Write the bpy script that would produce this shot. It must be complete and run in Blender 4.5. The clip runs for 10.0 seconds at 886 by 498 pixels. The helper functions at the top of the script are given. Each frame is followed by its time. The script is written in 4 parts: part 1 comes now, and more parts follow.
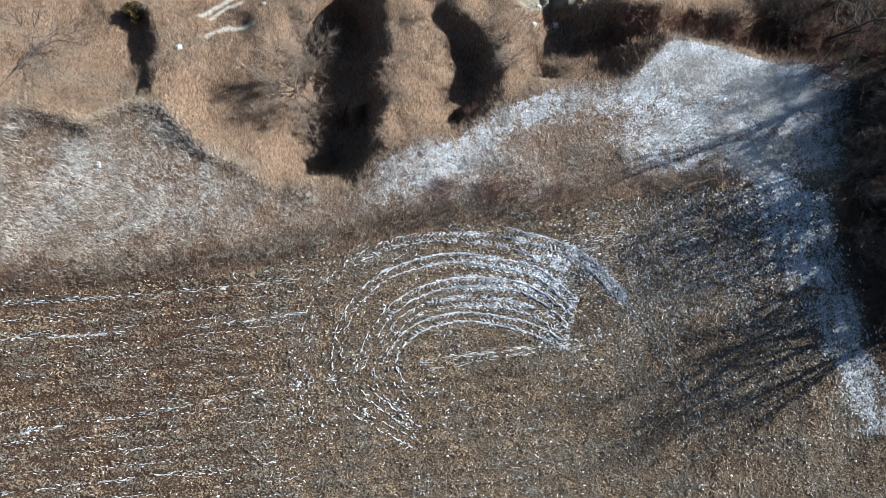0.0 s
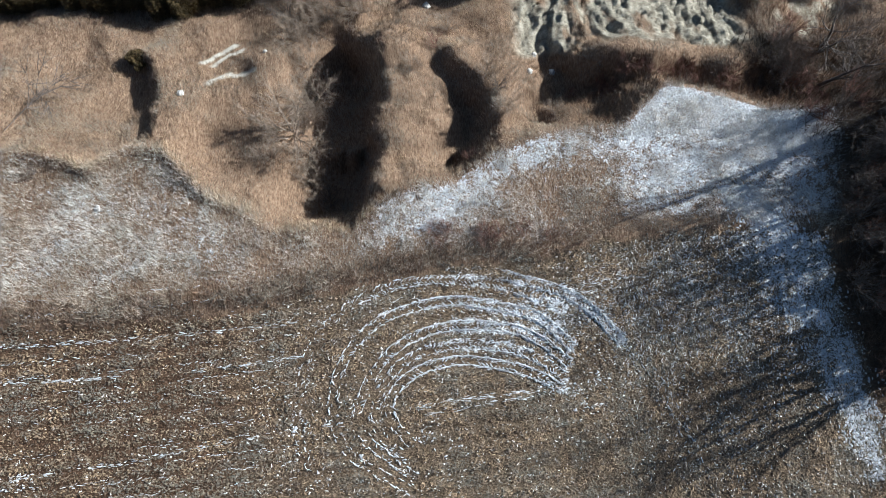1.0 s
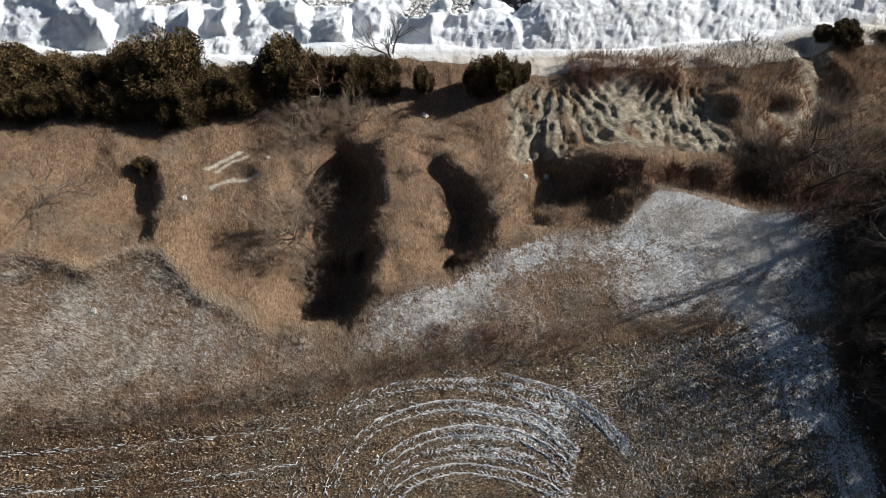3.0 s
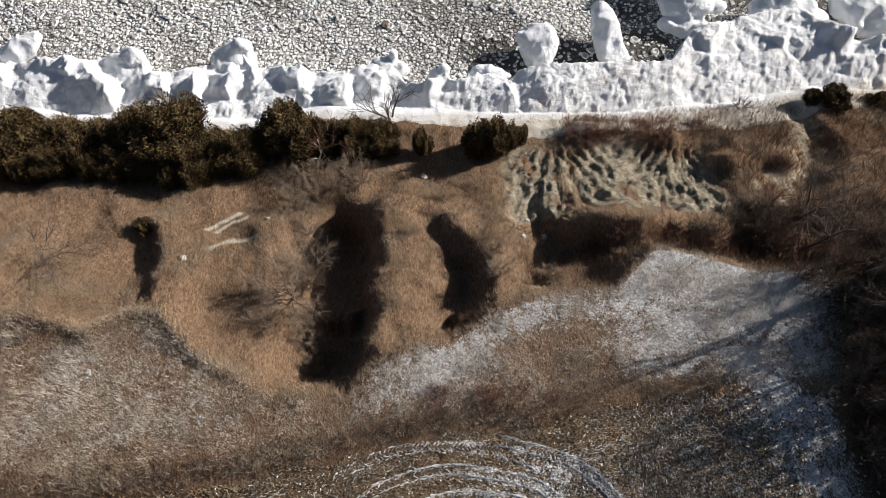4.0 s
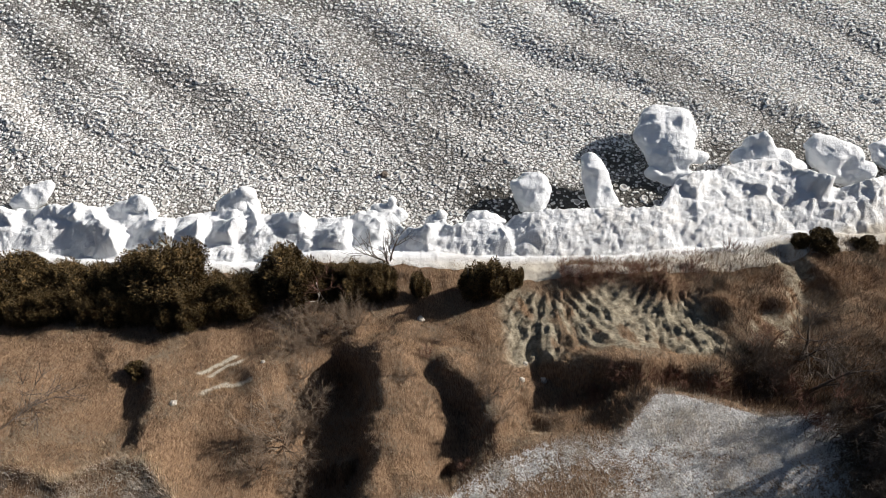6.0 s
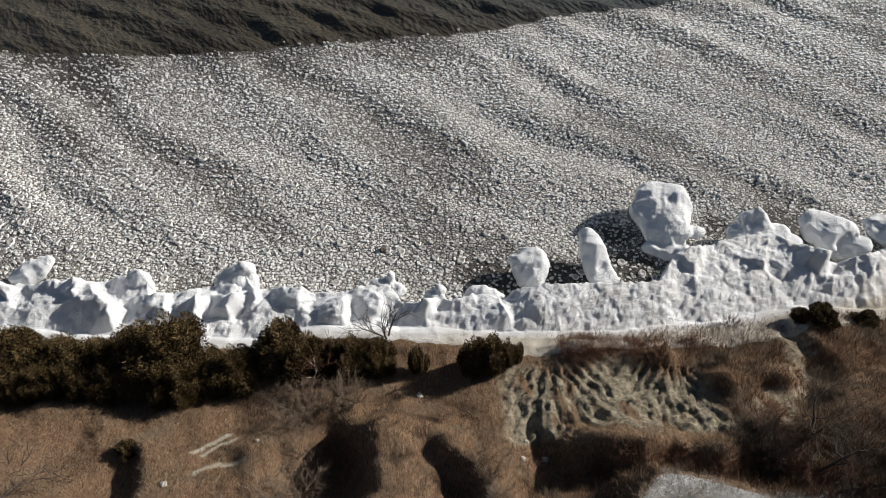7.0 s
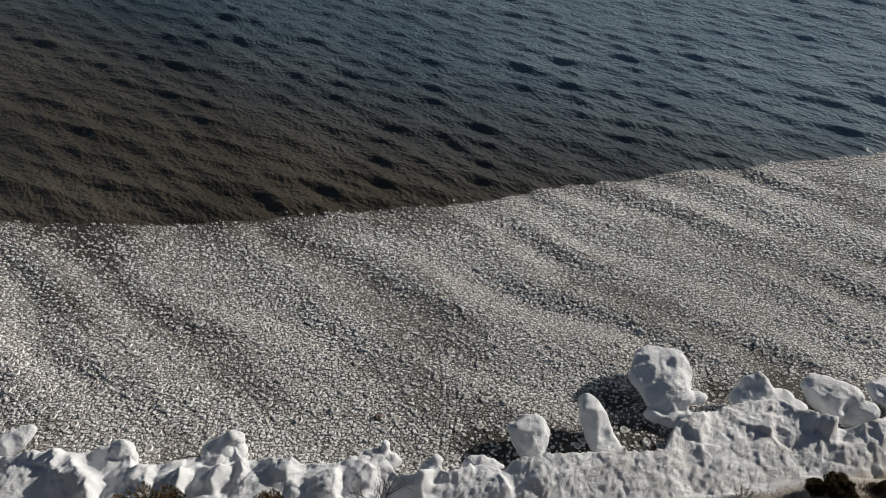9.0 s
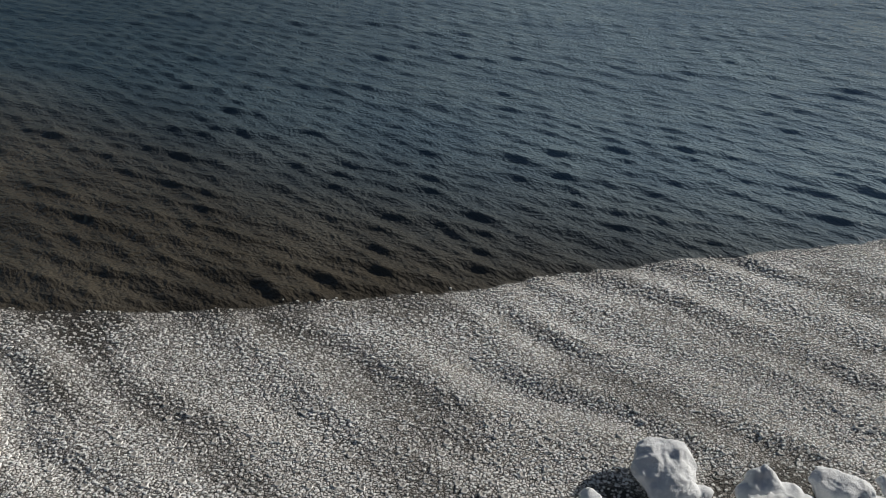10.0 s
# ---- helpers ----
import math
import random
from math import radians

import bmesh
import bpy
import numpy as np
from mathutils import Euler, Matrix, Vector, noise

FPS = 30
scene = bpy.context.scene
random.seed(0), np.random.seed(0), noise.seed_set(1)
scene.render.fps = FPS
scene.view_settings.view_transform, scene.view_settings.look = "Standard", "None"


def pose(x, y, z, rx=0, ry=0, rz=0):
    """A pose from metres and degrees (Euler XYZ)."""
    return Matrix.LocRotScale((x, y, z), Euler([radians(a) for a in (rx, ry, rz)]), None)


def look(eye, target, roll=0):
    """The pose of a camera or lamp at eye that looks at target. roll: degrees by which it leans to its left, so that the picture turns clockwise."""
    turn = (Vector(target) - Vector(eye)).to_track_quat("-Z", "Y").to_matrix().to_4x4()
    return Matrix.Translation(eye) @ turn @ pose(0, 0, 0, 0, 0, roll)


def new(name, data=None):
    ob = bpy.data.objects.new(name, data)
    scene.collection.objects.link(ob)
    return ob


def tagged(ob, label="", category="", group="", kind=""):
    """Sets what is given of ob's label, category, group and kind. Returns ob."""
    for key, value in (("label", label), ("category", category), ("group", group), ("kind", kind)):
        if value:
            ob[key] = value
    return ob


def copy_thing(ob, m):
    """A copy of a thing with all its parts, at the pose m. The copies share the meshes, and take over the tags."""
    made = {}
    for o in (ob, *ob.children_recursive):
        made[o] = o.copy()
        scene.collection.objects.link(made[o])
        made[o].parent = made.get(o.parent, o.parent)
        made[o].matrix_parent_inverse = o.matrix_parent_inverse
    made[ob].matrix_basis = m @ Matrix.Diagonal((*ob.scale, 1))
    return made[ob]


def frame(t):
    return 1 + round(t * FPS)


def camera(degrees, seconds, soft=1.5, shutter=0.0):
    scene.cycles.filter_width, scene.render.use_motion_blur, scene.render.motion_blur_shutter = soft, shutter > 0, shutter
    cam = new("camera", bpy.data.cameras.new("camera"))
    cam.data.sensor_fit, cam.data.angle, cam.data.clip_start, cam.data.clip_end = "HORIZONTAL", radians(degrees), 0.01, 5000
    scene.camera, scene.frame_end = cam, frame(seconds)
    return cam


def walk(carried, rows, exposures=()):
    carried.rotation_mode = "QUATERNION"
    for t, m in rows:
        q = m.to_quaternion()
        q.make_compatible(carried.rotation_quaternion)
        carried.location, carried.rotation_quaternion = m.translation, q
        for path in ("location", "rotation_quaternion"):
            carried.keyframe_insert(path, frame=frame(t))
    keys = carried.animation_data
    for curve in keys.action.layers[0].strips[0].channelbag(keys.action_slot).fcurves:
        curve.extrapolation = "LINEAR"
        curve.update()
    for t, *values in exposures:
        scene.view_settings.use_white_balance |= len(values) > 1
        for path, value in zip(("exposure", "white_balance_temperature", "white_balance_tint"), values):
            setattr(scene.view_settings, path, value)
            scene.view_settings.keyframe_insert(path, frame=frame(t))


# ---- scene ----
EYE = 34.0
LAKE = -11.0
cam = camera(66.2, 10.0, soft=0.5)
walk(cam, [
    (0.0, pose(0, 0, EYE, 2.00, -0.00, 0.00)),
    (0.5, pose(0, 0, EYE, 3.81, -0.11, -0.06)),
    (1.0, pose(0, 0, EYE, 5.62, -0.17, -0.09)),
    (1.5, pose(0, 0, EYE, 7.51, -0.15, -0.14)),
    (2.0, pose(0, 0, EYE, 9.73, -0.22, -0.15)),
    (2.5, pose(0, 0, EYE, 11.96, -0.29, -0.17)),
    (4.0, pose(0, 0, EYE, 19.24, -0.41, -0.33)),
    (4.5, pose(0, 0, EYE, 22.20, -0.43, -0.42)),
    (5.0, pose(0, 0, EYE, 25.17, -0.47, -0.46)),
    (5.5, pose(0, 0, EYE, 28.16, -0.52, -0.50)),
    (7.0, pose(0, 0, EYE, 37.50, -0.63, -0.63)),
    (7.5, pose(0, 0, EYE, 40.79, -0.67, -0.72)),
    (8.0, pose(0, 0, EYE, 44.17, -0.70, -0.78)),
    (8.5, pose(0, 0, EYE, 47.69, -0.71, -0.86)),
    (9.0, pose(0, 0, EYE, 51.33, -0.74, -0.94)),
    (9.5, pose(0, 0, EYE, 55.00, -0.83, -1.02)),
    (10.0, pose(0, 0, EYE, 58.70, -0.96, -1.12)),
], exposures=[(0,1.33,5300,5),(1.7,1.34,5450,5),(2.1,1.04,5600,6),(2.5,0.64,5800,7),(4.0,0.63,6350,12),(4.5,0.65,6400,12),(5.5,0.70,6400,11.5),(7.0,0.20,6400,10),(8.0,-0.10,6450,10),(9.0,-0.30,6500,10),(10,-0.26,6400,9)])

# ---- light ----
SUN_AZ = radians(24)      # above +x, towards +y
SUN_EL = radians(24)
sun_dir = Vector((math.cos(SUN_EL) * math.cos(SUN_AZ), math.cos(SUN_EL) * math.sin(SUN_AZ), math.sin(SUN_EL)))
sun_data = bpy.data.lights.new("sun", "SUN")
sun_data.energy, sun_data.angle, sun_data.color = 5.0, radians(0.55), (1.0, 0.94, 0.85)
sun = new("sun", sun_data)
sun.matrix_world = look(sun_dir * 100, (0, 0, 0))
world = bpy.data.worlds.new("sky")
scene.world = world
world.use_nodes = True
sky = world.node_tree.nodes.new("ShaderNodeTexSky")
sky.sky_type, sky.sun_disc = "NISHITA", False
sky.sun_elevation, sky.sun_rotation = SUN_EL, math.pi / 2 - SUN_AZ
back = world.node_tree.nodes["Background"]
back.inputs["Strength"].default_value = 0.040
world.node_tree.links.new(sky.outputs["Color"], back.inputs["Color"])


# ---- numbers and meshes ----
rng = np.random.default_rng(7)
_lattice = np.random.default_rng(11).random((256, 256))


def vnoise(x, y):
    """Smooth value noise, 0 to 1, over arrays."""
    xi, yi = np.floor(x).astype(int), np.floor(y).astype(int)
    fx, fy = x - xi, y - yi
    fx, fy = fx * fx * (3 - 2 * fx), fy * fy * (3 - 2 * fy)
    a, b = _lattice[xi % 256, yi % 256], _lattice[(xi + 1) % 256, yi % 256]
    c, d = _lattice[xi % 256, (yi + 1) % 256], _lattice[(xi + 1) % 256, (yi + 1) % 256]
    return (a * (1 - fx) + b * fx) * (1 - fy) + (c * (1 - fx) + d * fx) * fy


def fbm(x, y, octaves=4, gain=0.5):
    total, amp, norm = 0.0, 1.0, 0.0
    for i in range(octaves):
        total = total + amp * vnoise(x * 2 ** i + 17.3 * i, y * 2 ** i - 9.1 * i)
        norm += amp
        amp *= gain
    return total / norm


def lerp(x, pts):
    a = np.array(pts, float)
    return np.interp(x, a[:, 0], a[:, 1])


def sst(a, b, v):
    t = np.clip((v - a) / (b - a), 0, 1)
    return t * t * (3 - 2 * t)


def along(x, y, pts):
    """Distance to a polyline, its signed side (+ right of its run) and the share of its length."""
    p = np.array(pts, float)
    best, side, share = np.full(np.shape(x), 1e9), np.zeros(np.shape(x)), np.zeros(np.shape(x))
    seg = np.hypot(*(p[1:] - p[:-1]).T)
    run = np.concatenate([[0], np.cumsum(seg)])
    for i in range(len(p) - 1):
        dx, dy = (p[i + 1] - p[i])
        t = np.clip(((x - p[i, 0]) * dx + (y - p[i, 1]) * dy) / seg[i] ** 2, 0, 1)
        ex, ey = x - p[i, 0] - t * dx, y - p[i, 1] - t * dy
        d = np.hypot(ex, ey)
        near = d < best
        best = np.where(near, d, best)
        side = np.where(near, np.sign(ex * dy - ey * dx), side)
        share = np.where(near, (run[i] + t * seg[i]) / run[-1], share)
    return best, side, share


def mesh_of(name, verts, faces, smooth=False):
    """A mesh from arrays: verts n x 3, faces m x 3 or m x 4."""
    me = bpy.data.meshes.new(name)
    n, k = faces.shape
    me.vertices.add(len(verts))
    me.vertices.foreach_set("co", np.ascontiguousarray(verts, dtype=np.float32).ravel())
    me.loops.add(n * k)
    me.loops.foreach_set("vertex_index", np.ascontiguousarray(faces, dtype=np.int32).ravel())
    me.polygons.add(n)
    me.polygons.foreach_set("loop_start", np.arange(0, n * k, k, dtype=np.int32))
    me.update(calc_edges=True)
    me.polygons.foreach_set("use_smooth", np.full(n, smooth))
    return me


def weight(me, name, values):
    at = me.attributes.new(name, "FLOAT", "POINT")
    at.data.foreach_set("value", np.ascontiguousarray(values, dtype=np.float32).ravel())


def grid_mesh(name, xs, ys, height, smooth=True):
    gx, gy = np.meshgrid(xs, ys)
    gz = height(gx, gy)
    nx, ny = len(xs), len(ys)
    idx = np.arange(nx * ny).reshape(ny, nx)
    f = np.stack([idx[:-1, :-1], idx[:-1, 1:], idx[1:, 1:], idx[1:, :-1]], -1).reshape(-1, 4)
    return mesh_of(name, np.stack([gx, gy, gz], -1).reshape(-1, 3), f, smooth), gx, gy, gz


def spread(a, b, step, far, grow=1.25):
    """Even steps from a to b, then ever wider ones out to far on both sides."""
    core = list(np.arange(a, b + step / 2, step))
    d, lo, hi = step, core[0], core[-1]
    left, right = [], []
    while lo > -far:
        d *= grow
        lo -= d
        left.append(lo)
    d = step
    while hi < far:
        d *= grow
        hi += d
        right.append(hi)
    return np.array(left[::-1] + core + right)


def part(name, me, material, parent=None, label=""):
    ob = new(name, me)
    if material is not None and not me.materials:
        me.materials.append(material)
    if parent is not None:
        ob.parent = parent
    return tagged(ob, label) if label else ob


# ---- materials ----
def shader(name, rough=0.9, spec=0.2):
    m = bpy.data.materials.new(name)
    m.use_nodes = True
    bsdf = m.node_tree.nodes["Principled BSDF"]
    bsdf.inputs["Roughness"].default_value = rough
    bsdf.inputs["Specular IOR Level"].default_value = spec
    return m, m.node_tree.nodes, m.node_tree.links, bsdf


def texture(nodes, links, kind, scale, detail=4.0, rough=0.6, stretch=None, turn=0.0):
    tex = nodes.new("ShaderNodeTex" + kind)
    tex.inputs["Scale"].default_value = scale
    if kind == "Noise":
        tex.inputs["Detail"].default_value, tex.inputs["Roughness"].default_value = detail, rough
    co = nodes.new("ShaderNodeNewGeometry")
    src = co.outputs["Position"]
    if stretch:
        mp = nodes.new("ShaderNodeMapping")
        mp.inputs["Scale"].default_value = stretch
        mp.inputs["Rotation"].default_value = (0, 0, turn)
        links.new(src, mp.inputs["Vector"])
        src = mp.outputs["Vector"]
    links.new(src, tex.inputs["Vector"])
    return tex.outputs["Fac"] if kind == "Noise" else tex.outputs["Distance"]


def ramp(nodes, links, fac, *stops):
    r = nodes.new("ShaderNodeValToRGB")
    while len(r.color_ramp.elements) < len(stops):
        r.color_ramp.elements.new(0.5)
    for e, (pos, col) in zip(r.color_ramp.elements, stops):
        e.position, e.color = pos, (*col, 1)
    links.new(fac, r.inputs["Fac"])
    return r.outputs["Color"]


def blend(nodes, links, fac, a, b, mode="MIX"):
    mx = nodes.new("ShaderNodeMix")
    mx.data_type, mx.blend_type = "RGBA", mode
    for value, sock in ((fac, mx.inputs["Factor"]), (a, mx.inputs["A"]), (b, mx.inputs["B"])):
        if hasattr(value, "is_output"):
            links.new(value, sock)
        else:
            sock.default_value = value if isinstance(value, (int, float)) else (*value, 1)
    return mx.outputs["Result"]


def maths(nodes, links, op, a, b):
    m = nodes.new("ShaderNodeMath")
    m.operation = op
    m.use_clamp = op in ("MULTIPLY_ADD",)
    for value, sock in ((a, m.inputs[0]), (b, m.inputs[1])):
        if hasattr(value, "is_output"):
            links.new(value, sock)
        else:
            sock.default_value = value
    return m.outputs[0]


def attr(nodes, name):
    a = nodes.new("ShaderNodeAttribute")
    a.attribute_name = name
    return a.outputs["Fac"]


def bump(nodes, links, bsdf, height, strength, distance):
    b = nodes.new("ShaderNodeBump")
    b.inputs["Strength"].default_value, b.inputs["Distance"].default_value = strength, distance
    links.new(height, b.inputs["Height"])
    links.new(b.outputs["Normal"], bsdf.inputs["Normal"])


def ground_material():
    m, n, l, bsdf = shader("ground_cover", 0.95, 0.15)
    big = texture(n, l, "Noise", 0.35, 5)
    mid = texture(n, l, "Noise", 2.2, 5, 0.65)
    fine = texture(n, l, "Noise", 11.0, 4, 0.75)
    blades = texture(n, l, "Noise", 3.0, 5, 0.7, (5.5, 1.2, 1.2))
    rows = texture(n, l, "Noise", 2.4, 5, 0.7, (1.0, 5.0, 1.0), -0.11)
    straw = ramp(n, l, blades, (0.3, (0.05, 0.032, 0.021)), (0.44, (0.155, 0.095, 0.058)), (0.58, (0.28, 0.187, 0.118)), (0.74, (0.42, 0.31, 0.215)))
    straw = blend(n, l, maths(n, l, "MULTIPLY", big, 0.5), straw, (0.17, 0.105, 0.062))
    soil = ramp(n, l, fine, (0.34, (0.05, 0.033, 0.02)), (0.47, (0.135, 0.094, 0.057)), (0.6, (0.25, 0.18, 0.115)), (0.74, (0.42, 0.325, 0.225)))
    soil = blend(n, l, maths(n, l, "MULTIPLY", rows, 0.8), soil, (0.42, 0.38, 0.36), "MULTIPLY")
    soil = blend(n, l, maths(n, l, "MULTIPLY", attr(n, "damp"), 1.0), soil, (0.66, 0.55, 0.5), "MULTIPLY")
    # leaf litter under the thicket, its colour darkened for the trees' shade
    thicket_shade = ramp(n, l, fine, (0.3, (0.022, 0.015, 0.010)), (0.6, (0.085, 0.056, 0.036)), (0.75, (0.15, 0.105, 0.07)))
    straw = blend(n, l, attr(n, "thicket_shade"), straw, thicket_shade)
    clay = ramp(n, l, mid, (0.32, (0.13, 0.105, 0.075)), (0.5, (0.26, 0.225, 0.165)), (0.68, (0.44, 0.39, 0.30)))
    white = ramp(n, l, fine, (0.3, (0.42, 0.42, 0.42)), (0.65, (0.82, 0.83, 0.84)))
    col = blend(n, l, attr(n, "field"), straw, soil)
    col = blend(n, l, attr(n, "clay"), col, clay)
    col = blend(n, l, attr(n, "chalk"), col, (0.44, 0.395, 0.32))
    f = maths(n, l, "ADD", attr(n, "frost"), maths(n, l, "MULTIPLY", maths(n, l, "SUBTRACT", mid, 0.5), 1.4))
    f = maths(n, l, "ADD", f, maths(n, l, "MULTIPLY", maths(n, l, "SUBTRACT", fine, 0.5), 1.6))
    frost = ramp(n, l, f, (0.5, (0, 0, 0)), (0.78, (1, 1, 1)))
    col = blend(n, l, maths(n, l, "MULTIPLY", frost, 0.85), col, white)
    l.new(col, bsdf.inputs["Base Color"])
    h = maths(n, l, "ADD", maths(n, l, "MULTIPLY", fine, 0.6), mid)
    bump(n, l, bsdf, h, 1.0, 0.24)
    return m


def blade_material(name, low, high, frost_colour=(0.80, 0.76, 0.70)):
    m, n, l, bsdf = shader(name, 0.85, 0.15)
    geo = n.new("ShaderNodeNewGeometry")
    col = ramp(n, l, geo.outputs["Random Per Island"], (0.0, low), (0.55, high), (1.0, tuple(min(1, c * 1.35) for c in high)))
    patch = texture(n, l, "Noise", 0.55, 4, 0.6)
    tuft = texture(n, l, "Noise", 1.9, 4, 0.65)
    col = blend(n, l, ramp(n, l, patch, (0.42, (0, 0, 0)), (0.6, (0.7, 0.7, 0.7))), col, tuple(c * 0.62 for c in low))
    col = blend(n, l, ramp(n, l, tuft, (0.5, (0, 0, 0)), (0.66, (0.55, 0.55, 0.55))), col, tuple(0.3 * c + 0.5 * sum(high) / 3 for c in high))
    wide = texture(n, l, "Noise", 0.28, 5, 0.65)
    grey = sum(high) / 3
    col = blend(n, l, ramp(n, l, wide, (0.45, (0, 0, 0)), (0.58, (0.6, 0.6, 0.6))), col, (grey * 1.05, grey * 0.93, grey * 0.72))
    col = blend(n, l, attr(n, "frost"), col, frost_colour)
    l.new(col, bsdf.inputs["Base Color"])
    return m


def snow_material(name="shore_ice", tint=(0.80, 0.815, 0.835), dirt_shade=(0.43, 0.38, 0.305), grain=0.07):
    m, n, l, bsdf = shader(name, 0.6, 0.35)
    big = texture(n, l, "Noise", 0.7, 6, 0.6)
    fine = texture(n, l, "Noise", 7.0, 6, 0.75)
    lump = texture(n, l, "Noise", 3.5, 6, 0.7)
    col = ramp(n, l, big, (0.3, tuple(c * 0.82 for c in tint)), (0.55, tint))
    col = blend(n, l, attr(n, "dirt_shade"), col, dirt_shade)
    l.new(col, bsdf.inputs["Base Color"])
    bsdf.inputs["Subsurface Weight"].default_value = 0.0
    bump(n, l, bsdf, maths(n, l, "ADD", maths(n, l, "MULTIPLY", fine, 0.9), lump), 1.0, grain)
    return m


def water_material():
    m, n, l, bsdf = shader("lake_water", 0.1, 0.45)
    bsdf.inputs["IOR"].default_value = 1.33
    silt = texture(n, l, "Noise", 0.05, 5, 0.6)
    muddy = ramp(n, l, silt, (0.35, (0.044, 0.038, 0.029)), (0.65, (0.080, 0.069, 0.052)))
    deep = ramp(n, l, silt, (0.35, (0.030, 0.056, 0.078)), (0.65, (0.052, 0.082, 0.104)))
    # brighter sky reflection painted into the water's colour
    sky_sheen = ramp(n, l, silt, (0.35, (0.18, 0.25, 0.31)), (0.65, (0.24, 0.32, 0.37)))
    clear = blend(n, l, attr(n, "sky_sheen"), deep, sky_sheen)
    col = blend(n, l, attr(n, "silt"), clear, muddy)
    cells = n.new("ShaderNodeTexVoronoi")
    cells.feature = "DISTANCE_TO_EDGE"
    cells.inputs["Scale"].default_value = 3.6
    place = n.new("ShaderNodeNewGeometry")
    l.new(place.outputs["Position"], cells.inputs["Vector"])
    mush = texture(n, l, "Noise", 5.0, 6, 0.75)
    patch = texture(n, l, "Noise", 0.22, 4, 0.6, (1.0, 1.0, 1.0))
    tone = n.new("ShaderNodeTexVoronoi")
    tone.inputs["Scale"].default_value = 3.6
    l.new(place.outputs["Position"], tone.inputs["Vector"])
    gap = ramp(n, l, cells.outputs["Distance"], (0.05, (1, 1, 1)), (0.17, (0, 0, 0)))
    floe = ramp(n, l, tone.outputs["Color"], (0.2, (0.56, 0.54, 0.52)), (0.5, (0.84, 0.815, 0.795)), (0.8, (0.93, 0.92, 0.905)))
    slush = blend(n, l, gap, floe, (0.04, 0.036, 0.03))
    slush = blend(n, l, ramp(n, l, mush, (0.46, (0, 0, 0)), (0.6, (0.75, 0.75, 0.75))), slush, (0.43, 0.405, 0.375))
    slush = blend(n, l, ramp(n, l, patch, (0.45, (0, 0, 0)), (0.7, (0.4, 0.4, 0.4))), slush, (0.48, 0.45, 0.395))
    # thin slush, plus painted shade of swell troughs and ice blocks
    slush = blend(n, l, attr(n, "thin_shade"), slush, (0.05, 0.045, 0.037))
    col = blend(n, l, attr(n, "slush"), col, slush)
    l.new(col, bsdf.inputs["Base Color"])
    l.new(maths(n, l, "ADD", maths(n, l, "MULTIPLY", attr(n, "slush"), 0.5), 0.1), bsdf.inputs["Roughness"])
    lines = []
    for along_crest, across, turn, kind in ((2.2, 1.0, -0.5, "RIDGED_MULTIFRACTAL"), (1.1, 0.42, -0.3, "RIDGED_MULTIFRACTAL"), (0.5, 0.3, -0.75, "FBM")):
        mp = n.new("ShaderNodeMapping")
        mp.vector_type = "TEXTURE"
        mp.inputs["Scale"].default_value = (along_crest, across, 50)
        mp.inputs["Rotation"].default_value = (0, 0, turn)
        l.new(place.outputs["Position"], mp.inputs["Vector"])
        tex = n.new("ShaderNodeTexNoise")
        tex.noise_type, tex.normalize = kind, False
        tex.inputs["Scale"].default_value, tex.inputs["Detail"].default_value = 0.6, 3.0
        l.new(mp.outputs["Vector"], tex.inputs["Vector"])
        lines.append(tex.outputs["Fac"])
    ripple = maths(n, l, "ADD", lines[0], maths(n, l, "MULTIPLY", lines[1], 0.5))
    ripple = maths(n, l, "ADD", ripple, maths(n, l, "MULTIPLY", lines[2], 0.3))
    ripple = maths(n, l, "MULTIPLY", ripple, 0.5)
    open_part = maths(n, l, "SUBTRACT", 1.0, attr(n, "slush"))
    ripple = maths(n, l, "MULTIPLY", ripple, open_part)
    relief = maths(n, l, "MULTIPLY", ramp(n, l, cells.outputs["Distance"], (0.02, (0, 0, 0)), (0.16, (1, 1, 1))), attr(n, "slush"))
    bump(n, l, bsdf, maths(n, l, "ADD", ripple, maths(n, l, "MULTIPLY", relief, 0.25)), 1.0, 0.6)
    return m


GROUND = ground_material()
ICE = snow_material(grain=0.06)
WATER = water_material()

# ---- the lie of the land ----
RIM = [(-60, 8), (-24, 8.2), (-21, 8.4), (-17.8, 7.4), (-15.6, 8.6), (-14, 8.3), (-11.8, 6.2), (-9.8, 5.2), (-8.2, 4.3), (-4.4, 4.2), (-3.4, 5.6), (-1.3, 6.7), (0.5, 6.9), (3.3, 8.6), (5.3, 9.4), (9.3, 9.8), (11.6, 12.0), (13, 11.8), (17, 10.6), (22, 11), (30, 13), (60, 14)]
TOE = [(-60, 26), (-32, 25.6), (-23.5, 24.8), (-12.4, 24.6), (-8.8, 25.6), (1.2, 25.3), (13.6, 25.4), (23, 26.3), (27.5, 27.4), (34, 27.2), (60, 28)]
FIELD_EDGE = [(-60, -1), (-22, -0.6), (-16.5, -0.5), (-10.8, 0.1), (-6.3, 0.9), (-2.4, 1.8), (0.5, 2.5), (5, 2.8), (8.4, 3.8), (11.2, 3.9), (15.2, 4.3), (17.5, 4.1), (60, 5)]
BRUSH_EDGE = [(-40, 27), (-11, 23.2), (-6, 22), (-3.3, 21.2), (1.2, 19.9), (4, 19.6), (7, 19.8), (10, 18.6), (14, 17.4)]
STRIP = [(-40, 33), (-9, 22.3), (-4, 20.5), (0, 18.9), (2.4, 17.6), (5, 16.3), (7, 15.4), (14, 12)]

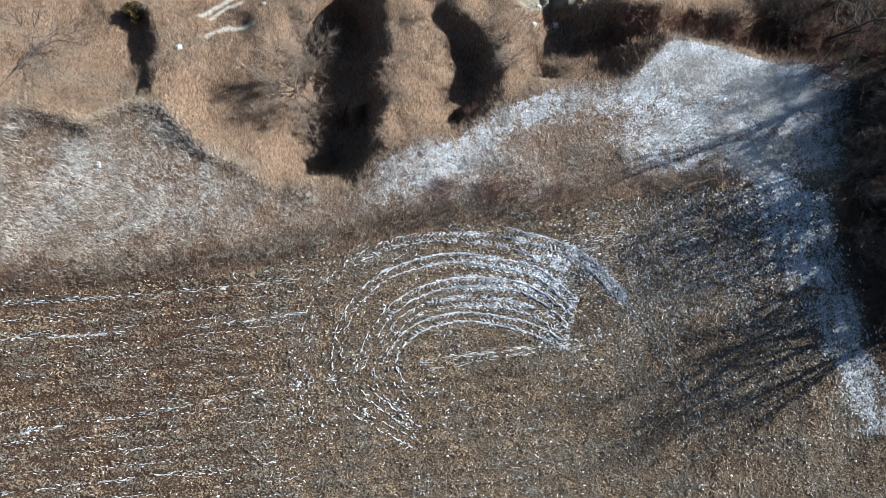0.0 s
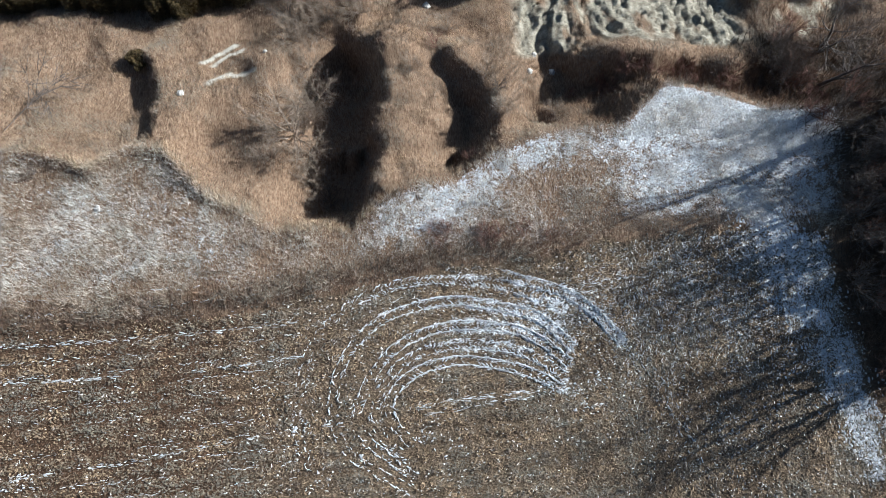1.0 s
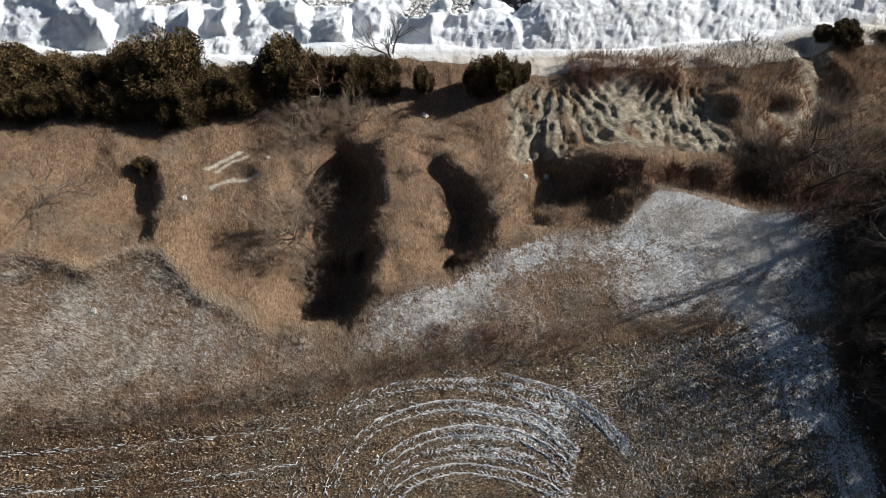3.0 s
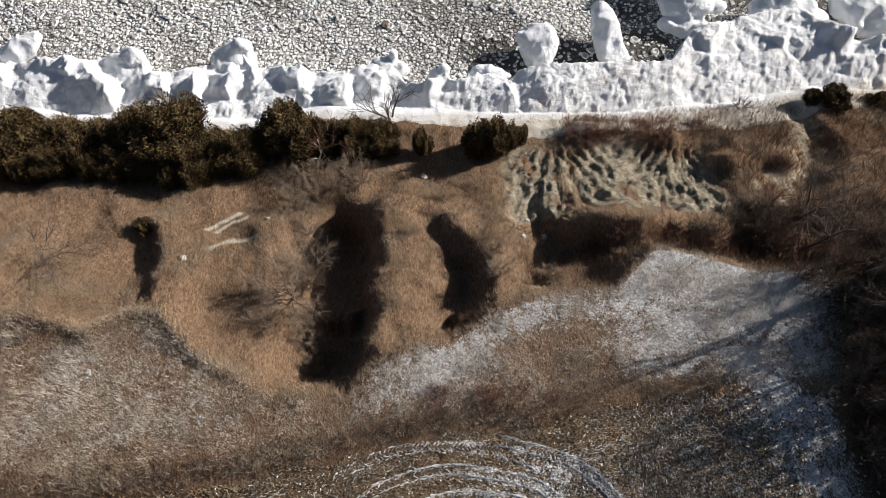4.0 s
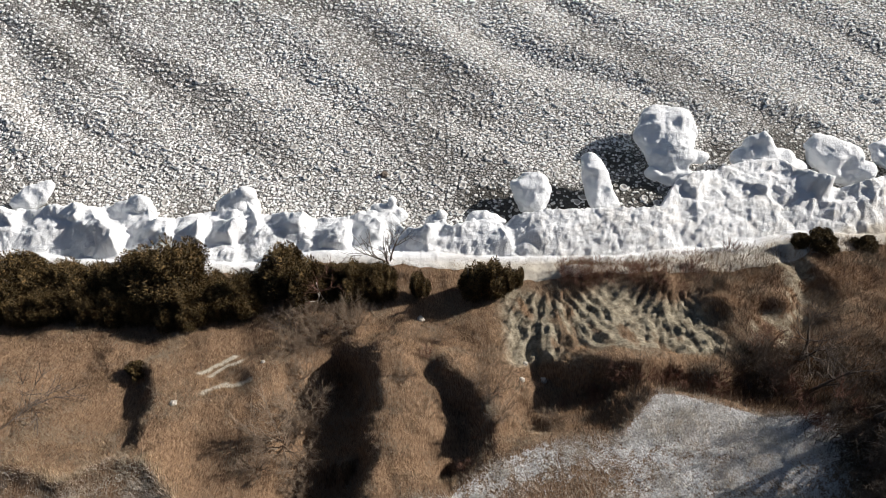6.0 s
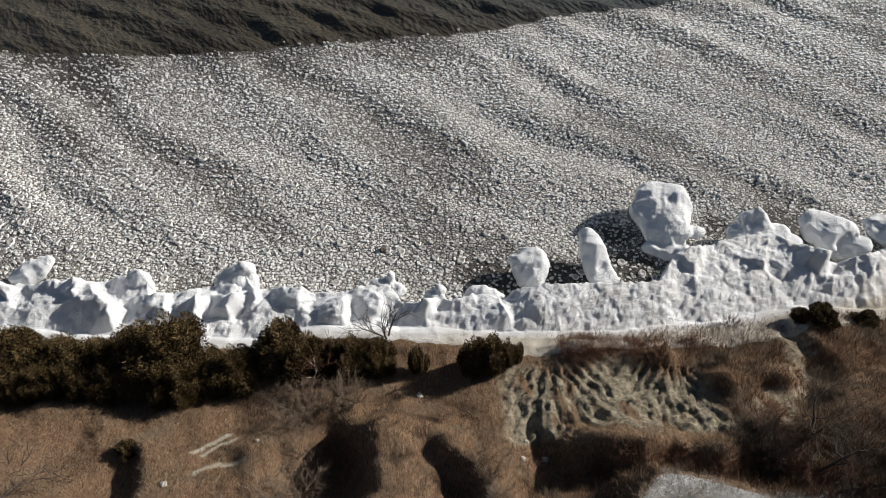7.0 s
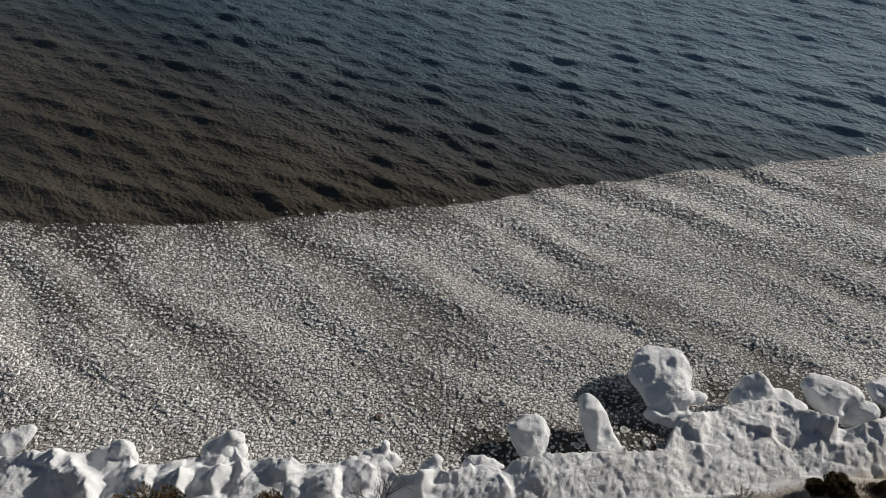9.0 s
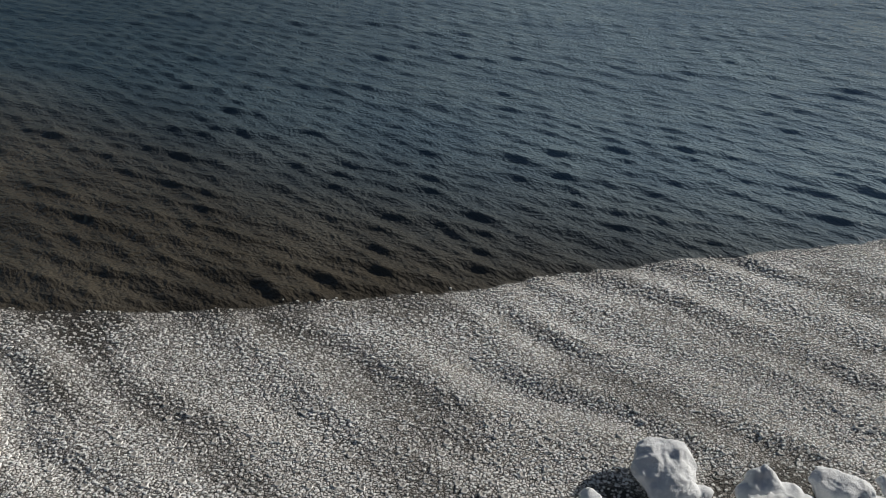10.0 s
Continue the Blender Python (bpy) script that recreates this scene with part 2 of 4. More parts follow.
# ridges and gullies: run, height, width to the left and to the right of the run
FOLDS = [
    ([(-3.7, 5.6), (-3.3, 7.6), (-2.7, 10.8), (-3.1, 14.0), (-4.0, 15.8), (-4.9, 17.4)], 1.9, 1.0, 2.6),
    ([(-5.3, 5.0), (-5.6, 8.3), (-5.2, 12.0), (-6.0, 15.0), (-6.9, 16.6)], -1.8, 2.1, 1.6),
    ([(3.6, 10.2), (3.2, 12.0), (2.4, 13.8), (1.2, 14.6), (0.6, 16.6)], 0.9, 0.7, 1.8),
    ([(0.9, 7.4), (1.7, 10.6), (1.5, 13.0)], -1.0, 1.0, 1.0),
    ([(10.4, 10.6), (10.2, 12.5), (9.6, 14.2), (7.4, 14.4)], 0.9, 1.0, 1.8),
    ([(4.8, 10.5), (6.2, 12.0), (7.6, 13.2), (5.6, 15.4)], -1.1, 1.2, 1.2),
    ([(-15.0, 9.0), (-15.7, 12.2), (-16.7, 14.5), (-17.8, 17.0)], 0.8, 0.6, 2.0),
    ([(-26.0, 9.5), (-26.8, 13.0), (-27.8, 17.0)], 0.9, 0.7, 2.0),
    ([(-9.4, 6.0), (-9.6, 9.0), (-10.2, 13.0), (-10.5, 17.0)], 0.6, 2.0, 1.6),
    ([(8.5, 14.5), (13.0, 14.3), (18.5, 14.5)], 1.1, 1.8, 0.9),
    ([(8.5, 12.6), (12.5, 13.0), (17.5, 12.6)], -0.8, 0.9, 0.8),
    ([(-5.9, 9.3), (-4.6, 9.0)], 1.3, 0.7, 0.7),
    ([(18.6, 15.0), (19.4, 18.0), (19.0, 21.0)], 0.8, 0.8, 1.6),
    ([(9.0, 23.2), (13.0, 23.2), (17.5, 22.4)], 0.9, 1.3, 1.3),
    ([(19.5, 22.2), (22.0, 21.2), (24.0, 19.5)], 0.8, 1.2, 1.2),
    ([(25.5, 26.2), (26.5, 22.5), (24.0, 18.5), (20.5, 17.0)], -0.7, 0.9, 0.9),
]
def chalk_at(x, y):
    """Pale bare scars across the grass."""
    w = y + 0.5 * (fbm(x * 1.5, y * 1.5, 2) - 0.5)
    return np.clip(sum(sst(r, r * 0.4, along(x, w, run)[0]) for run, r in (([(-14.1, 14.8), (-12.4, 16.4)], 0.2), ([(-13.5, 14.8), (-11.9, 16.1)], 0.13), ([(-13.4, 13.5), (-12.3, 14.1), (-11.0, 14.3)], 0.25))), 0, 1)


def clay_at(x, y):
    rough = fbm(x * 0.5, y * 0.5, 4)
    c = sst(3.8, 5.2, x) * sst(18.6, 17.2, x) * sst(15.1, 15.8, y + 0.3 * np.sin(x * 1.7)) * sst(22.6, 20.6, y + 0.8 * np.sin(x * 0.9))
    c2 = sst(1.7, 0.7, along(x, y, [(25.6, 26.5), (26.2, 23.5), (24.4, 20.0), (21.0, 17.4)])[0])
    return np.clip(np.maximum(np.maximum(c, 0.8 * c2 * sst(0.46, 0.56, fbm(x * 1.1 + 9, y * 0.9, 4))) * sst(0.40, 0.52, 0.5 * rough + 0.5 * fbm(x * 1.3 + 0.25 * y, y * 0.3 + 4, 3) + 0.05), chalk_at(x, y)), 0, 1)


def land(x, y):
    yr, yt = lerp(x, RIM), lerp(x, TOE)
    jag = 0.45 * (fbm(x * 0.9, y * 0.3, 3) - 0.5)
    u = (y - yr - jag) / (yt - yr)
    s = 0.12 * sst(-0.01, 0.09, u) + 0.88 * np.clip(u, 0, 1.0) ** 0.9
    z = -9.6 * np.clip(s, 0, 1) - 3.4 * sst(1.0, 1.2, u)
    on = sst(0.0, 0.06, u) * sst(1.0, 0.9, u)
    wx, wy = x + 1.2 * (fbm(x * 0.45 + 2, y * 0.45, 3) - 0.5) + 0.5 * (fbm(x * 1.3 + 8, y * 1.1, 3) - 0.5), y + 1.0 * (fbm(x * 0.45, y * 0.45 + 31, 3) - 0.5)
    for run, h, wl, wr in FOLDS:
        d, side, share = along(wx, wy, run)
        w = np.where(side > 0, wr, wl) * (0.75 + 0.5 * vnoise(share * 7 + 3 * h, share * 0 + wl))
        ends = sst(0.0, 0.15, share + 0.06) * sst(1.0, 0.8, share - 0.05)
        z = z + 1.15 * h * (0.75 + 0.5 * vnoise(share * 9 + 2 * h, share * 0)) * np.exp(-(d / w) ** 2) * ends * np.maximum(on, 0.25 * (h < 0) * sst(-0.05, 0.02, u))
    cl = sst(3.2, 5.2, x) * sst(19.5, 17.2, x) * sst(14.8, 15.8, y) * sst(23, 21, y)
    wig = fbm(x * 0.9, y * 0.9 + 7, 3) - 0.5
    for ox, oy in ((8.0, 24.5), (16.2, 24.5)):
        dist, th = np.hypot(x - ox, y - oy), np.arctan2(x - ox, oy - y)
        near = np.exp(-((x - ox) / 4.2) ** 2)
        for freq, amp in ((19.0, 0.36), (53.0, 0.24)):
            ph = th * freq / math.pi + 1.5 * wig + ox + 0.4 * fbm(dist * 0.7, th * 3, 2)
            z = z - cl * near * amp * np.abs(2 * (ph - np.floor(ph)) - 1) * sst(0.5, 4, dist)
    z = z + cl * 0.45 * (fbm(x * 1.5, y * 1.1, 4, 0.6) - 0.5)
    z = z + on * (1.3 * (fbm(x * 0.33, y * 0.33, 2) - 0.5) + 0.35 * (fbm(x * 0.9, y * 0.7, 4) - 0.5) + 0.14 * np.abs(2 * fbm(x * 0.6 + 4, y * 0.75, 3) - 1))
    z = z + 0.16 * (fbm(x * 0.5 + 40, y * 0.5, 3) - 0.5) + 0.07 * (fbm(x * 3.1, y * 3.1, 2) - 0.5)
    edge = y - lerp(x, FIELD_EDGE)
    z = z + 0.22 * np.exp(-((edge - 0.5) / 0.6) ** 2) * (x < 14)
    up = y - yr - jag - 0.1
    z = z + (0.18 * sst(-10, -13, x) + 0.15 * sst(-3, -6, x)) * np.where(up < 0, np.exp(-(up / 0.6) ** 2), np.exp(-(up / 0.35) ** 2))
    # furrows of the field
    z = z + sst(0.1, -0.5, edge) * 0.035 * np.sin((y - 0.11 * x) * 2 * math.pi / 0.76) * sst(9, 4, x)
    return z


def field_at(x, y):
    jag = 0.9 * (fbm(x * 1.1, y * 1.1, 3) - 0.5)
    return sst(0.25, -0.25, y + jag - lerp(x, FIELD_EDGE)) * sst(0.5, -0.5, x + jag - lerp(y, BRUSH_EDGE))


def curve_points(pts, step):
    """Even points along a smooth curve through pts, with its headings."""
    p = np.array(pts, float)
    p = np.concatenate([[2 * p[0] - p[1]], p, [2 * p[-1] - p[-2]]])
    out = []
    for i in range(1, len(p) - 2):
        t = np.linspace(0, 1, 40, endpoint=False)[:, None]
        a, b, c, d = p[i - 1], p[i], p[i + 1], p[i + 2]
        out.append(0.5 * (2 * b + (c - a) * t + (2 * a - 5 * b + 4 * c - d) * t ** 2 + (3 * b - a - 3 * c + d) * t ** 3))
    q = np.concatenate(out)
    s = np.concatenate([[0], np.cumsum(np.hypot(*(q[1:] - q[:-1]).T))])
    at = np.arange(0, s[-1], step)
    x, y = np.interp(at, s, q[:, 0]), np.interp(at, s, q[:, 1])
    return x, y, np.arctan2(np.gradient(y), np.gradient(x))


WHEELS = [
    [(5.9, -3.5), (4.7, -2.9), (3.3, -2.5), (0.9, -2.2), (-1.3, -2.8), (-2.55, -4.2), (-2.2, -5.4), (-1.4, -6.2)],
    [(6.3, -2.3), (4.9, -1.2), (3.3, -0.6), (0.2, -0.55), (-2.4, -1.7), (-3.9, -4.0), (-3.8, -5.8), (-1.2, -7.9)],
    [(6.5, -1.5), (4.9, -0.1), (2.7, 0.5), (-0.1, 0.7), (-3.4, -0.5), (-5.2, -3.3), (-4.7, -6.4), (-1.4, -8.5)],
    [(8.9, -1.2), (7.6, 0.2), (6.1, 1.2), (2.9, 2.1)],
    [(6.0, 0.4), (3.3, 1.5), (0.5, 1.8), (-2.4, 1.5), (-5.2, 0.0), (-6.7, -2.4), (-6.9, -6.1), (-5.4, -8.5)],
    [(6.1, -3.0), (4.8, -2.1), (3.3, -1.6), (0.6, -1.45), (-1.9, -2.3), (-3.2, -4.2), (-3.0, -5.6), (-1.6, -7.0)],
    [(12.6, -7.2), (11.2, -4.0), (9.8, -1.9), (8.2, -0.4)],
]
RUTS = []
for run in WHEELS[:6]:
    rx, ry, _ = curve_points(run, 0.7)
    RUTS.append(list(zip(rx, ry)))


def trodden():
    """Distance to the nearest wheel mark, on a raster of 0.1 m."""
    x, y = np.meshgrid(np.arange(-8.5, 10.5, 0.1), np.arange(-9.5, 3.5, 0.1))
    d = np.full(x.shape, 9.0)
    for run in RUTS:
        d = np.minimum(d, along(x, y, run)[0])
    return d


TRODDEN = trodden()


def dust_at(x, y):
    """Rime and powdered soil raised along the wheel marks."""
    i, j = np.round((x + 8.5) * 10).astype(int), np.round((y + 9.5) * 10).astype(int)
    rows, cols = TRODDEN.shape
    near = (i >= 0) & (i < cols) & (j >= 0) & (j < rows)
    d = np.where(near, TRODDEN[np.clip(j, 0, rows - 1), np.clip(i, 0, cols - 1)], 9.0)
    twin = 0.35 * sst(0.5, 0.2, d) + 0.65 * sst(0.17, 0.05, np.abs(d - 0.22))
    return twin * (0.5 + 0.5 * sst(-5, 0, x + 0.5 * y))


def frost_at(x, y):
    """How much rime and snow lies: on the level ground behind the rim and in the trees' shade."""
    big = fbm(x * 0.25 + 5, y * 0.25, 4)
    rim = y - lerp(x, RIM)
    edge = y - lerp(x, FIELD_EDGE)
    bench = sst(0.1, -0.3, rim) * sst(0.2, 1.4, edge) * sst(21.8, 19.3, x)
    streak = fbm((x * 0.9 + y * 0.4) * 0.3, (y * 0.9 - x * 0.4) * 1.1, 4)
    left, right = sst(-8, -12, x), sst(-5, -2.5, x)
    f = bench * (0.16 + 0.5 * (big - 0.45) + 0.5 * (streak - 0.5))
    f = f + bench * left * 0.14 * sst(-0.5, -1.8, rim) * sst(1.0, 2.4, edge)
    f = f + bench * right * 0.42 * np.exp(-((rim + 1.1) / 1.3) ** 2)
    f = f + bench * 0.42 * sst(8.0, 11.0, x - 0.4 * (y - 8)) * sst(3.5, 7.0, y) + 0.12 * bench * right
    fld = field_at(x, y)
    f = f + fld * (0.05 + 0.16 * sst(2, 9, x) * sst(-9, 1, y) + 0.3 * np.exp(-((x - lerp(y, BRUSH_EDGE) + 1.4) / 1.4) ** 2) * sst(-9, -5, y) * sst(0.35, 0.6, streak))
    f = f + fld * 0.18 * sst(0.35, 0.7, big) * sst(-14, -8, x)
    f = f + fld * (0.40 * np.exp(-((x - 3.5) / 4.0) ** 2 - ((y + 0.2) / 1.6) ** 2) + 0.16 * sst(7, 11, x) * sst(-2.5, 0.5, y))
    strip = np.exp(-((x - lerp(y, STRIP) + 0.8 * (fbm(x * 0.8, y * 0.8 + 6, 3) - 0.5)) / 1.2) ** 2) * sst(-9, -5, y) * sst(7, 5.5, y)
    patchy = sst(0.36, 0.6, fbm(x * 0.7 + 3, y * 0.45, 4))
    return np.clip(f * (1 - 0.08 * bench) + 0.95 * strip * patchy + 0.34 * dust_at(x, y), 0, 0.9)


def ice_line(x):
    return lerp(x, [(-70, 30), (-33.3, 30.2), (-29.5, 30.4), (-26.7, 30.6), (-23.3, 30.9), (-22.2, 31.2), (-21.5, 29.2), (-19.3, 29.6), (-16.9, 30.3), (-14.8, 31.5), (-13.8, 30.1), (-10.7, 29.6), (-7.2, 29.6), (-3.4, 30.6), (-2.4, 28.9), (-0.9, 28.4), (0.6, 29.3), (1.5, 28.7), (3.9, 29.5), (5.4, 28.9), (6.2, 29.6), (17.4, 29.9), (18.3, 31.2), (19.0, 32.4), (22, 33.4), (25, 34.5), (27.8, 34.9), (29.3, 33.5), (31.1, 32.2), (33.4, 32.2), (35, 32.6), (37, 33.5), (44, 33.6), (70, 35)])


def ice_edge(x):
    """The ragged lake side of the shore ice."""
    return ice_line(x) + 0.25 * (fbm(x * 1.1, x * 0 + 3, 3) - 0.5) + 0.2 * (np.abs(2 * fbm(x * 2.3, x * 0 + 13, 2) - 1) - 0.4)


def water_at(x):
    return lerp(x, [(-140, 60), (-47, 60.6), (-35, 59.9), (-22, 60.7), (-7, 62.9), (6, 65), (18, 68.4), (30, 70.8), (50, 74.3), (58, 75.8), (140, 90)]) + 1.6 * (fbm(x * 0.25, x * 0, 4) - 0.5)


def chop(x, y):
    """Short-crested wind waves with narrow crests and broad troughs."""
    z = 0.0
    for i, (turn, length, amp) in enumerate(((0.60, 6.4, 0.34), (0.38, 4.3, 0.34), (0.85, 3.1, 0.26), (0.48, 2.0, 0.15), (0.2, 1.4, 0.07))):
        a, b = x * math.sin(turn) + y * math.cos(turn), x * math.cos(turn) - y * math.sin(turn)
        warp = 4.5 * fbm(a / length * 0.2 + 11 * i, b / length * 0.16, 3) + 1.2 * fbm(a / length * 0.6 + 5 * i, b / length * 0.4, 2)
        p = a * 2 * math.pi / length + warp + i
        s = np.sin(p + 0.3 * np.sin(p))
        z = z + 1.0 * amp * np.exp(0.8 * (s - 1)) * (0.35 + 1.0 * vnoise(a / length * 0.5 + 5 * i, b / length * 0.22))
    return z - 0.2


def lake(x, y):
    open_water = sst(-1.0, 2.0, y - water_at(x))
    roll = 0.3 * (fbm(x * 0.05, y * 0.05, 2) - 0.5)
    swell = 0.2 * np.sin((0.64 * x + 0.77 * y) * 2 * math.pi / 7.4 + 26 * roll) * (0.05 + 1.5 * vnoise(x * 0.08, y * 0.1)) + 0.1 * np.sin((0.5 * x + 0.86 * y) * 2 * math.pi / 4.3 + 30 * roll + 1) * vnoise(x * 0.12 + 4, y * 0.12)
    z = swell * (1 - 0.5 * open_water) * sst(30, 42, y) + chop(x, y) * open_water
    return LAKE + z * sst(500, 200, y)


def thin_shade_at(x, y):
    """Where the slush is thin and the dark water shows, near its outer edge and along the swell; shade of swell troughs
    and ice blocks is painted in too.
    """
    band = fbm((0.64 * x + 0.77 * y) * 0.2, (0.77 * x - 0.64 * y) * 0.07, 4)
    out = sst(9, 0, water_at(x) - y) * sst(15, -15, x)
    # dark pools beside the ice blocks, painted in as their cast shade
    block_shade = sum(np.exp(-((x - a) / r) ** 2 - ((y - b) / 1.3) ** 2) for a, b, r in ((10.6, 31.9, 2.0), (16.2, 33.0, 2.2), (5.0, 31.0, 1.6), (4.0, 31.6, 1.6), (15.2, 36.0, 2.2), (17.0, 31.8, 1.4), (29.8, 37.6, 1.6), (24.4, 36.8, 1.6), (30.6, 36.4, 1.4)))
    return np.clip(1.2 * block_shade + 0.5 * sst(0.56, 0.36, band) + 0.3 * out + 0.25 * sst(0, -30, x) * sst(40, 52, y), 0, 0.92)


# ---- ground, one sheet ----
xs = spread(-34, 38, 0.15, 2400)
ys = spread(-13, 28, 0.15, 2400)
me, gx, gy, gz = grid_mesh("ground", xs, ys, land)
weight(me, "frost", frost_at(gx, gy))
weight(me, "field", field_at(gx, gy))
weight(me, "clay", clay_at(gx, gy))
weight(me, "chalk", chalk_at(gx, gy))
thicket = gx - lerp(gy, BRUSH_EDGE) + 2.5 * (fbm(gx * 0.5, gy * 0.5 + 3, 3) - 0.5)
# painted tree shade over the thicket floor
weight(me, "thicket_shade", 0.85 * sst(-0.5, 1.2, thicket) * sst(19, 15, gy))
weight(me, "damp", sst(-3, -13, gx + 4 * (fbm(gx * 0.2, gy * 0.4, 3) - 0.5)))
SHEET = (xs, ys, gz)


def rest(x, y):
    """Height of the finished ground sheet."""
    gx_, gy_, h = SHEET
    x, y = np.asarray(x, float), np.asarray(y, float)
    i = np.clip(np.searchsorted(gx_, x) - 1, 0, len(gx_) - 2)
    j = np.clip(np.searchsorted(gy_, y) - 1, 0, len(gy_) - 2)
    u, v = (x - gx_[i]) / (gx_[i + 1] - gx_[i]), (y - gy_[j]) / (gy_[j + 1] - gy_[j])
    return (h[j, i] * (1 - u) + h[j, i + 1] * u) * (1 - v) + (h[j + 1, i] * (1 - u) + h[j + 1, i + 1] * u) * v


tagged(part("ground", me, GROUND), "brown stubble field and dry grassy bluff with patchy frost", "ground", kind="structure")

# ---- lake ----
xs = np.concatenate([-np.geomspace(140, 2400, 24)[::-1], np.arange(-130, -70, 0.6), np.arange(-70, 90, 0.4), np.arange(90, 156, 0.6), np.geomspace(161, 2400, 24)])
ys = np.concatenate([np.arange(27, 59, 0.4), np.arange(59, 100, 0.24), 100 + np.cumsum(np.linspace(0.25, 1.0, 250)), np.geomspace(262, 2400, 40)])
me, gx, gy, gz = grid_mesh("lake", xs, ys, lake)
shore = gy - water_at(gx)
# thin slush together with the painted swell and block shade
weight(me, "thin_shade", thin_shade_at(gx, gy))
weight(me, "slush", sst(0.3, -0.3, shore) * (gy < 110))
# painted sky reflection grows to the right and farther out
weight(me, "sky_sheen", sst(-70, 90, gx + 0.25 * (gy - 100)))
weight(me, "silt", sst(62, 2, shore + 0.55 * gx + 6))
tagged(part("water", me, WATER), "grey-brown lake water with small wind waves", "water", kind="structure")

# ---- shore ice ----
# steep west-facing steps of the shelf: run, height
SCARPS = [
    ([(-26.6, 29.9), (-25.5, 28.6), (-24.0, 27.8), (-23.7, 26.0)], 1.1),
    ([(-26.8, 30.0), (-27.2, 28.6)], 0.6),
    ([(-17.8, 28.7), (-17.5, 26.9)], 0.9),
    ([(-15.0, 29.1), (-15.3, 27.1)], 0.9),
    ([(-13.9, 29.4), (-13.3, 28.1)], 0.6),
    ([(-9.9, 29.9), (-10.5, 27.9)], 0.7),
    ([(-6.6, 28.6), (-6.7, 26.5)], 0.8),
    ([(29.4, 33.9), (31.3, 32.4), (30.1, 30.5)], 1.0),
    ([(26.4, 32.0), (25.7, 30.9)], 0.6),
    ([(-31.8, 29.5), (-32.3, 28.5)], 0.5),
    ([(-0.2, 28.6), (-0.6, 26.8)], 0.45),
    ([(4.9, 28.3), (5.7, 26.3)], 0.4),
    ([(21.6, 32.6), (20.0, 30.5)], 0.5),
    ([(36.0, 31.7), (34.0, 30.3)], 0.5),
    ([(-20.1, 29.2), (-20.1, 27.2)], 0.45),
    ([(-3.7, 29.1), (-4.5, 27.4)], 0.4),
]


def shelf(x, y):
    """Spray ice: rises from the beach to a crest above the lake, broken into steps and hollows."""
    edge, toe = ice_edge(x), lerp(x, TOE) - 0.3 - 1.9 * sst(-1, 6, x) * sst(36, 27, x)
    v = (y - toe) / (ice_line(x) - toe)
    lip = edge - y
    rugged = sst(8, 3, x) + 0.45 * sst(17, 20, x)
    wx, wy = x + 0.9 * (fbm(x * 0.7, y * 0.7 + 9, 3) - 0.5), y + 0.9 * (fbm(x * 0.7 + 70, y * 0.7, 3) - 0.5)
    tx, ty = 0.8 * x + 0.6 * y, 0.8 * y - 0.6 * x
    high = lerp(x, [(-60, 0.9), (-23, 0.95), (-14, 0.85), (-5, 0.75), (0, 0.6), (5, 0.8), (8, 1.9), (18, 2.0), (24, 1.7), (44, 1.7)])
    z = LAKE + 0.6 - 0.3 * sst(4, 8, x) + high * np.clip((v - 0.05) / lerp(x, [(6, 0.57), (17, 0.85), (21, 0.6)]), 0, 1) ** 1.1 + 0.1 * sst(0.6, 0.95, v)
    z = z + rugged * (0.8 * (fbm(tx * 0.42 + 3, ty * 0.5, 3) - 0.5) + 0.4 * (np.abs(2 * fbm(tx * 0.6 + 30, ty * 0.7, 3) - 1) - 0.3))
    for run, h in SCARPS:
        px, py = np.array(run).T
        if np.all((x < px.min() - 5) | (x > px.max() + 5)):
            continue
        d, side, share = along(wx, wy, run)
        tail = sst(-0.1, 0.25, share) * sst(1.05, 0.75, share)
        z = z + h * np.where(side > 0, np.exp(-(d / 1.5) ** 2), np.exp(-(d / 0.28) ** 2)) * tail
        z = z - 0.45 * h * np.where(side > 0, 0, np.exp(-((d - 0.9) / 0.7) ** 2)) * tail
    z = z + (0.22 + 0.06 * sst(5, 8, x)) * (np.abs(2 * fbm(tx * 0.75 + 6, ty * 1.0, 3, 0.5) - 1) - 0.3) * (1 - 0.4 * rugged)
    z = z + (0.15 + 0.05 * sst(5, 8, x)) * (fbm(tx * 1.5, ty * 2.2, 3, 0.6) - 0.5) + 0.06 * (fbm(tx * 5.1, ty * 5.3, 2, 0.7) - 0.5)
    z = z + 0.3 * rugged * np.exp(-((lip - 0.5) / 0.4) ** 2) * sst(0.45, 0.62, fbm(x * 0.5 + 9, y * 0.1, 2))
    z = np.maximum(z, LAKE + 0.3)
    z = np.where(lip < 0.3, LAKE - 0.6 + (z - LAKE + 0.6) * sst(-0.12, 0.3, lip), z)
    back = sst(-1.2, 0.2, y - toe + 0.8 * (fbm(x * 0.8, x * 0 + 5, 3) - 0.5))
    ground = rest(x, y)
    z = np.maximum(z, np.where(lip > 1.5, ground + 0.1, LAKE - 0.6))
    return ground * (1 - back) + z * back - 0.3 * (1 - back)


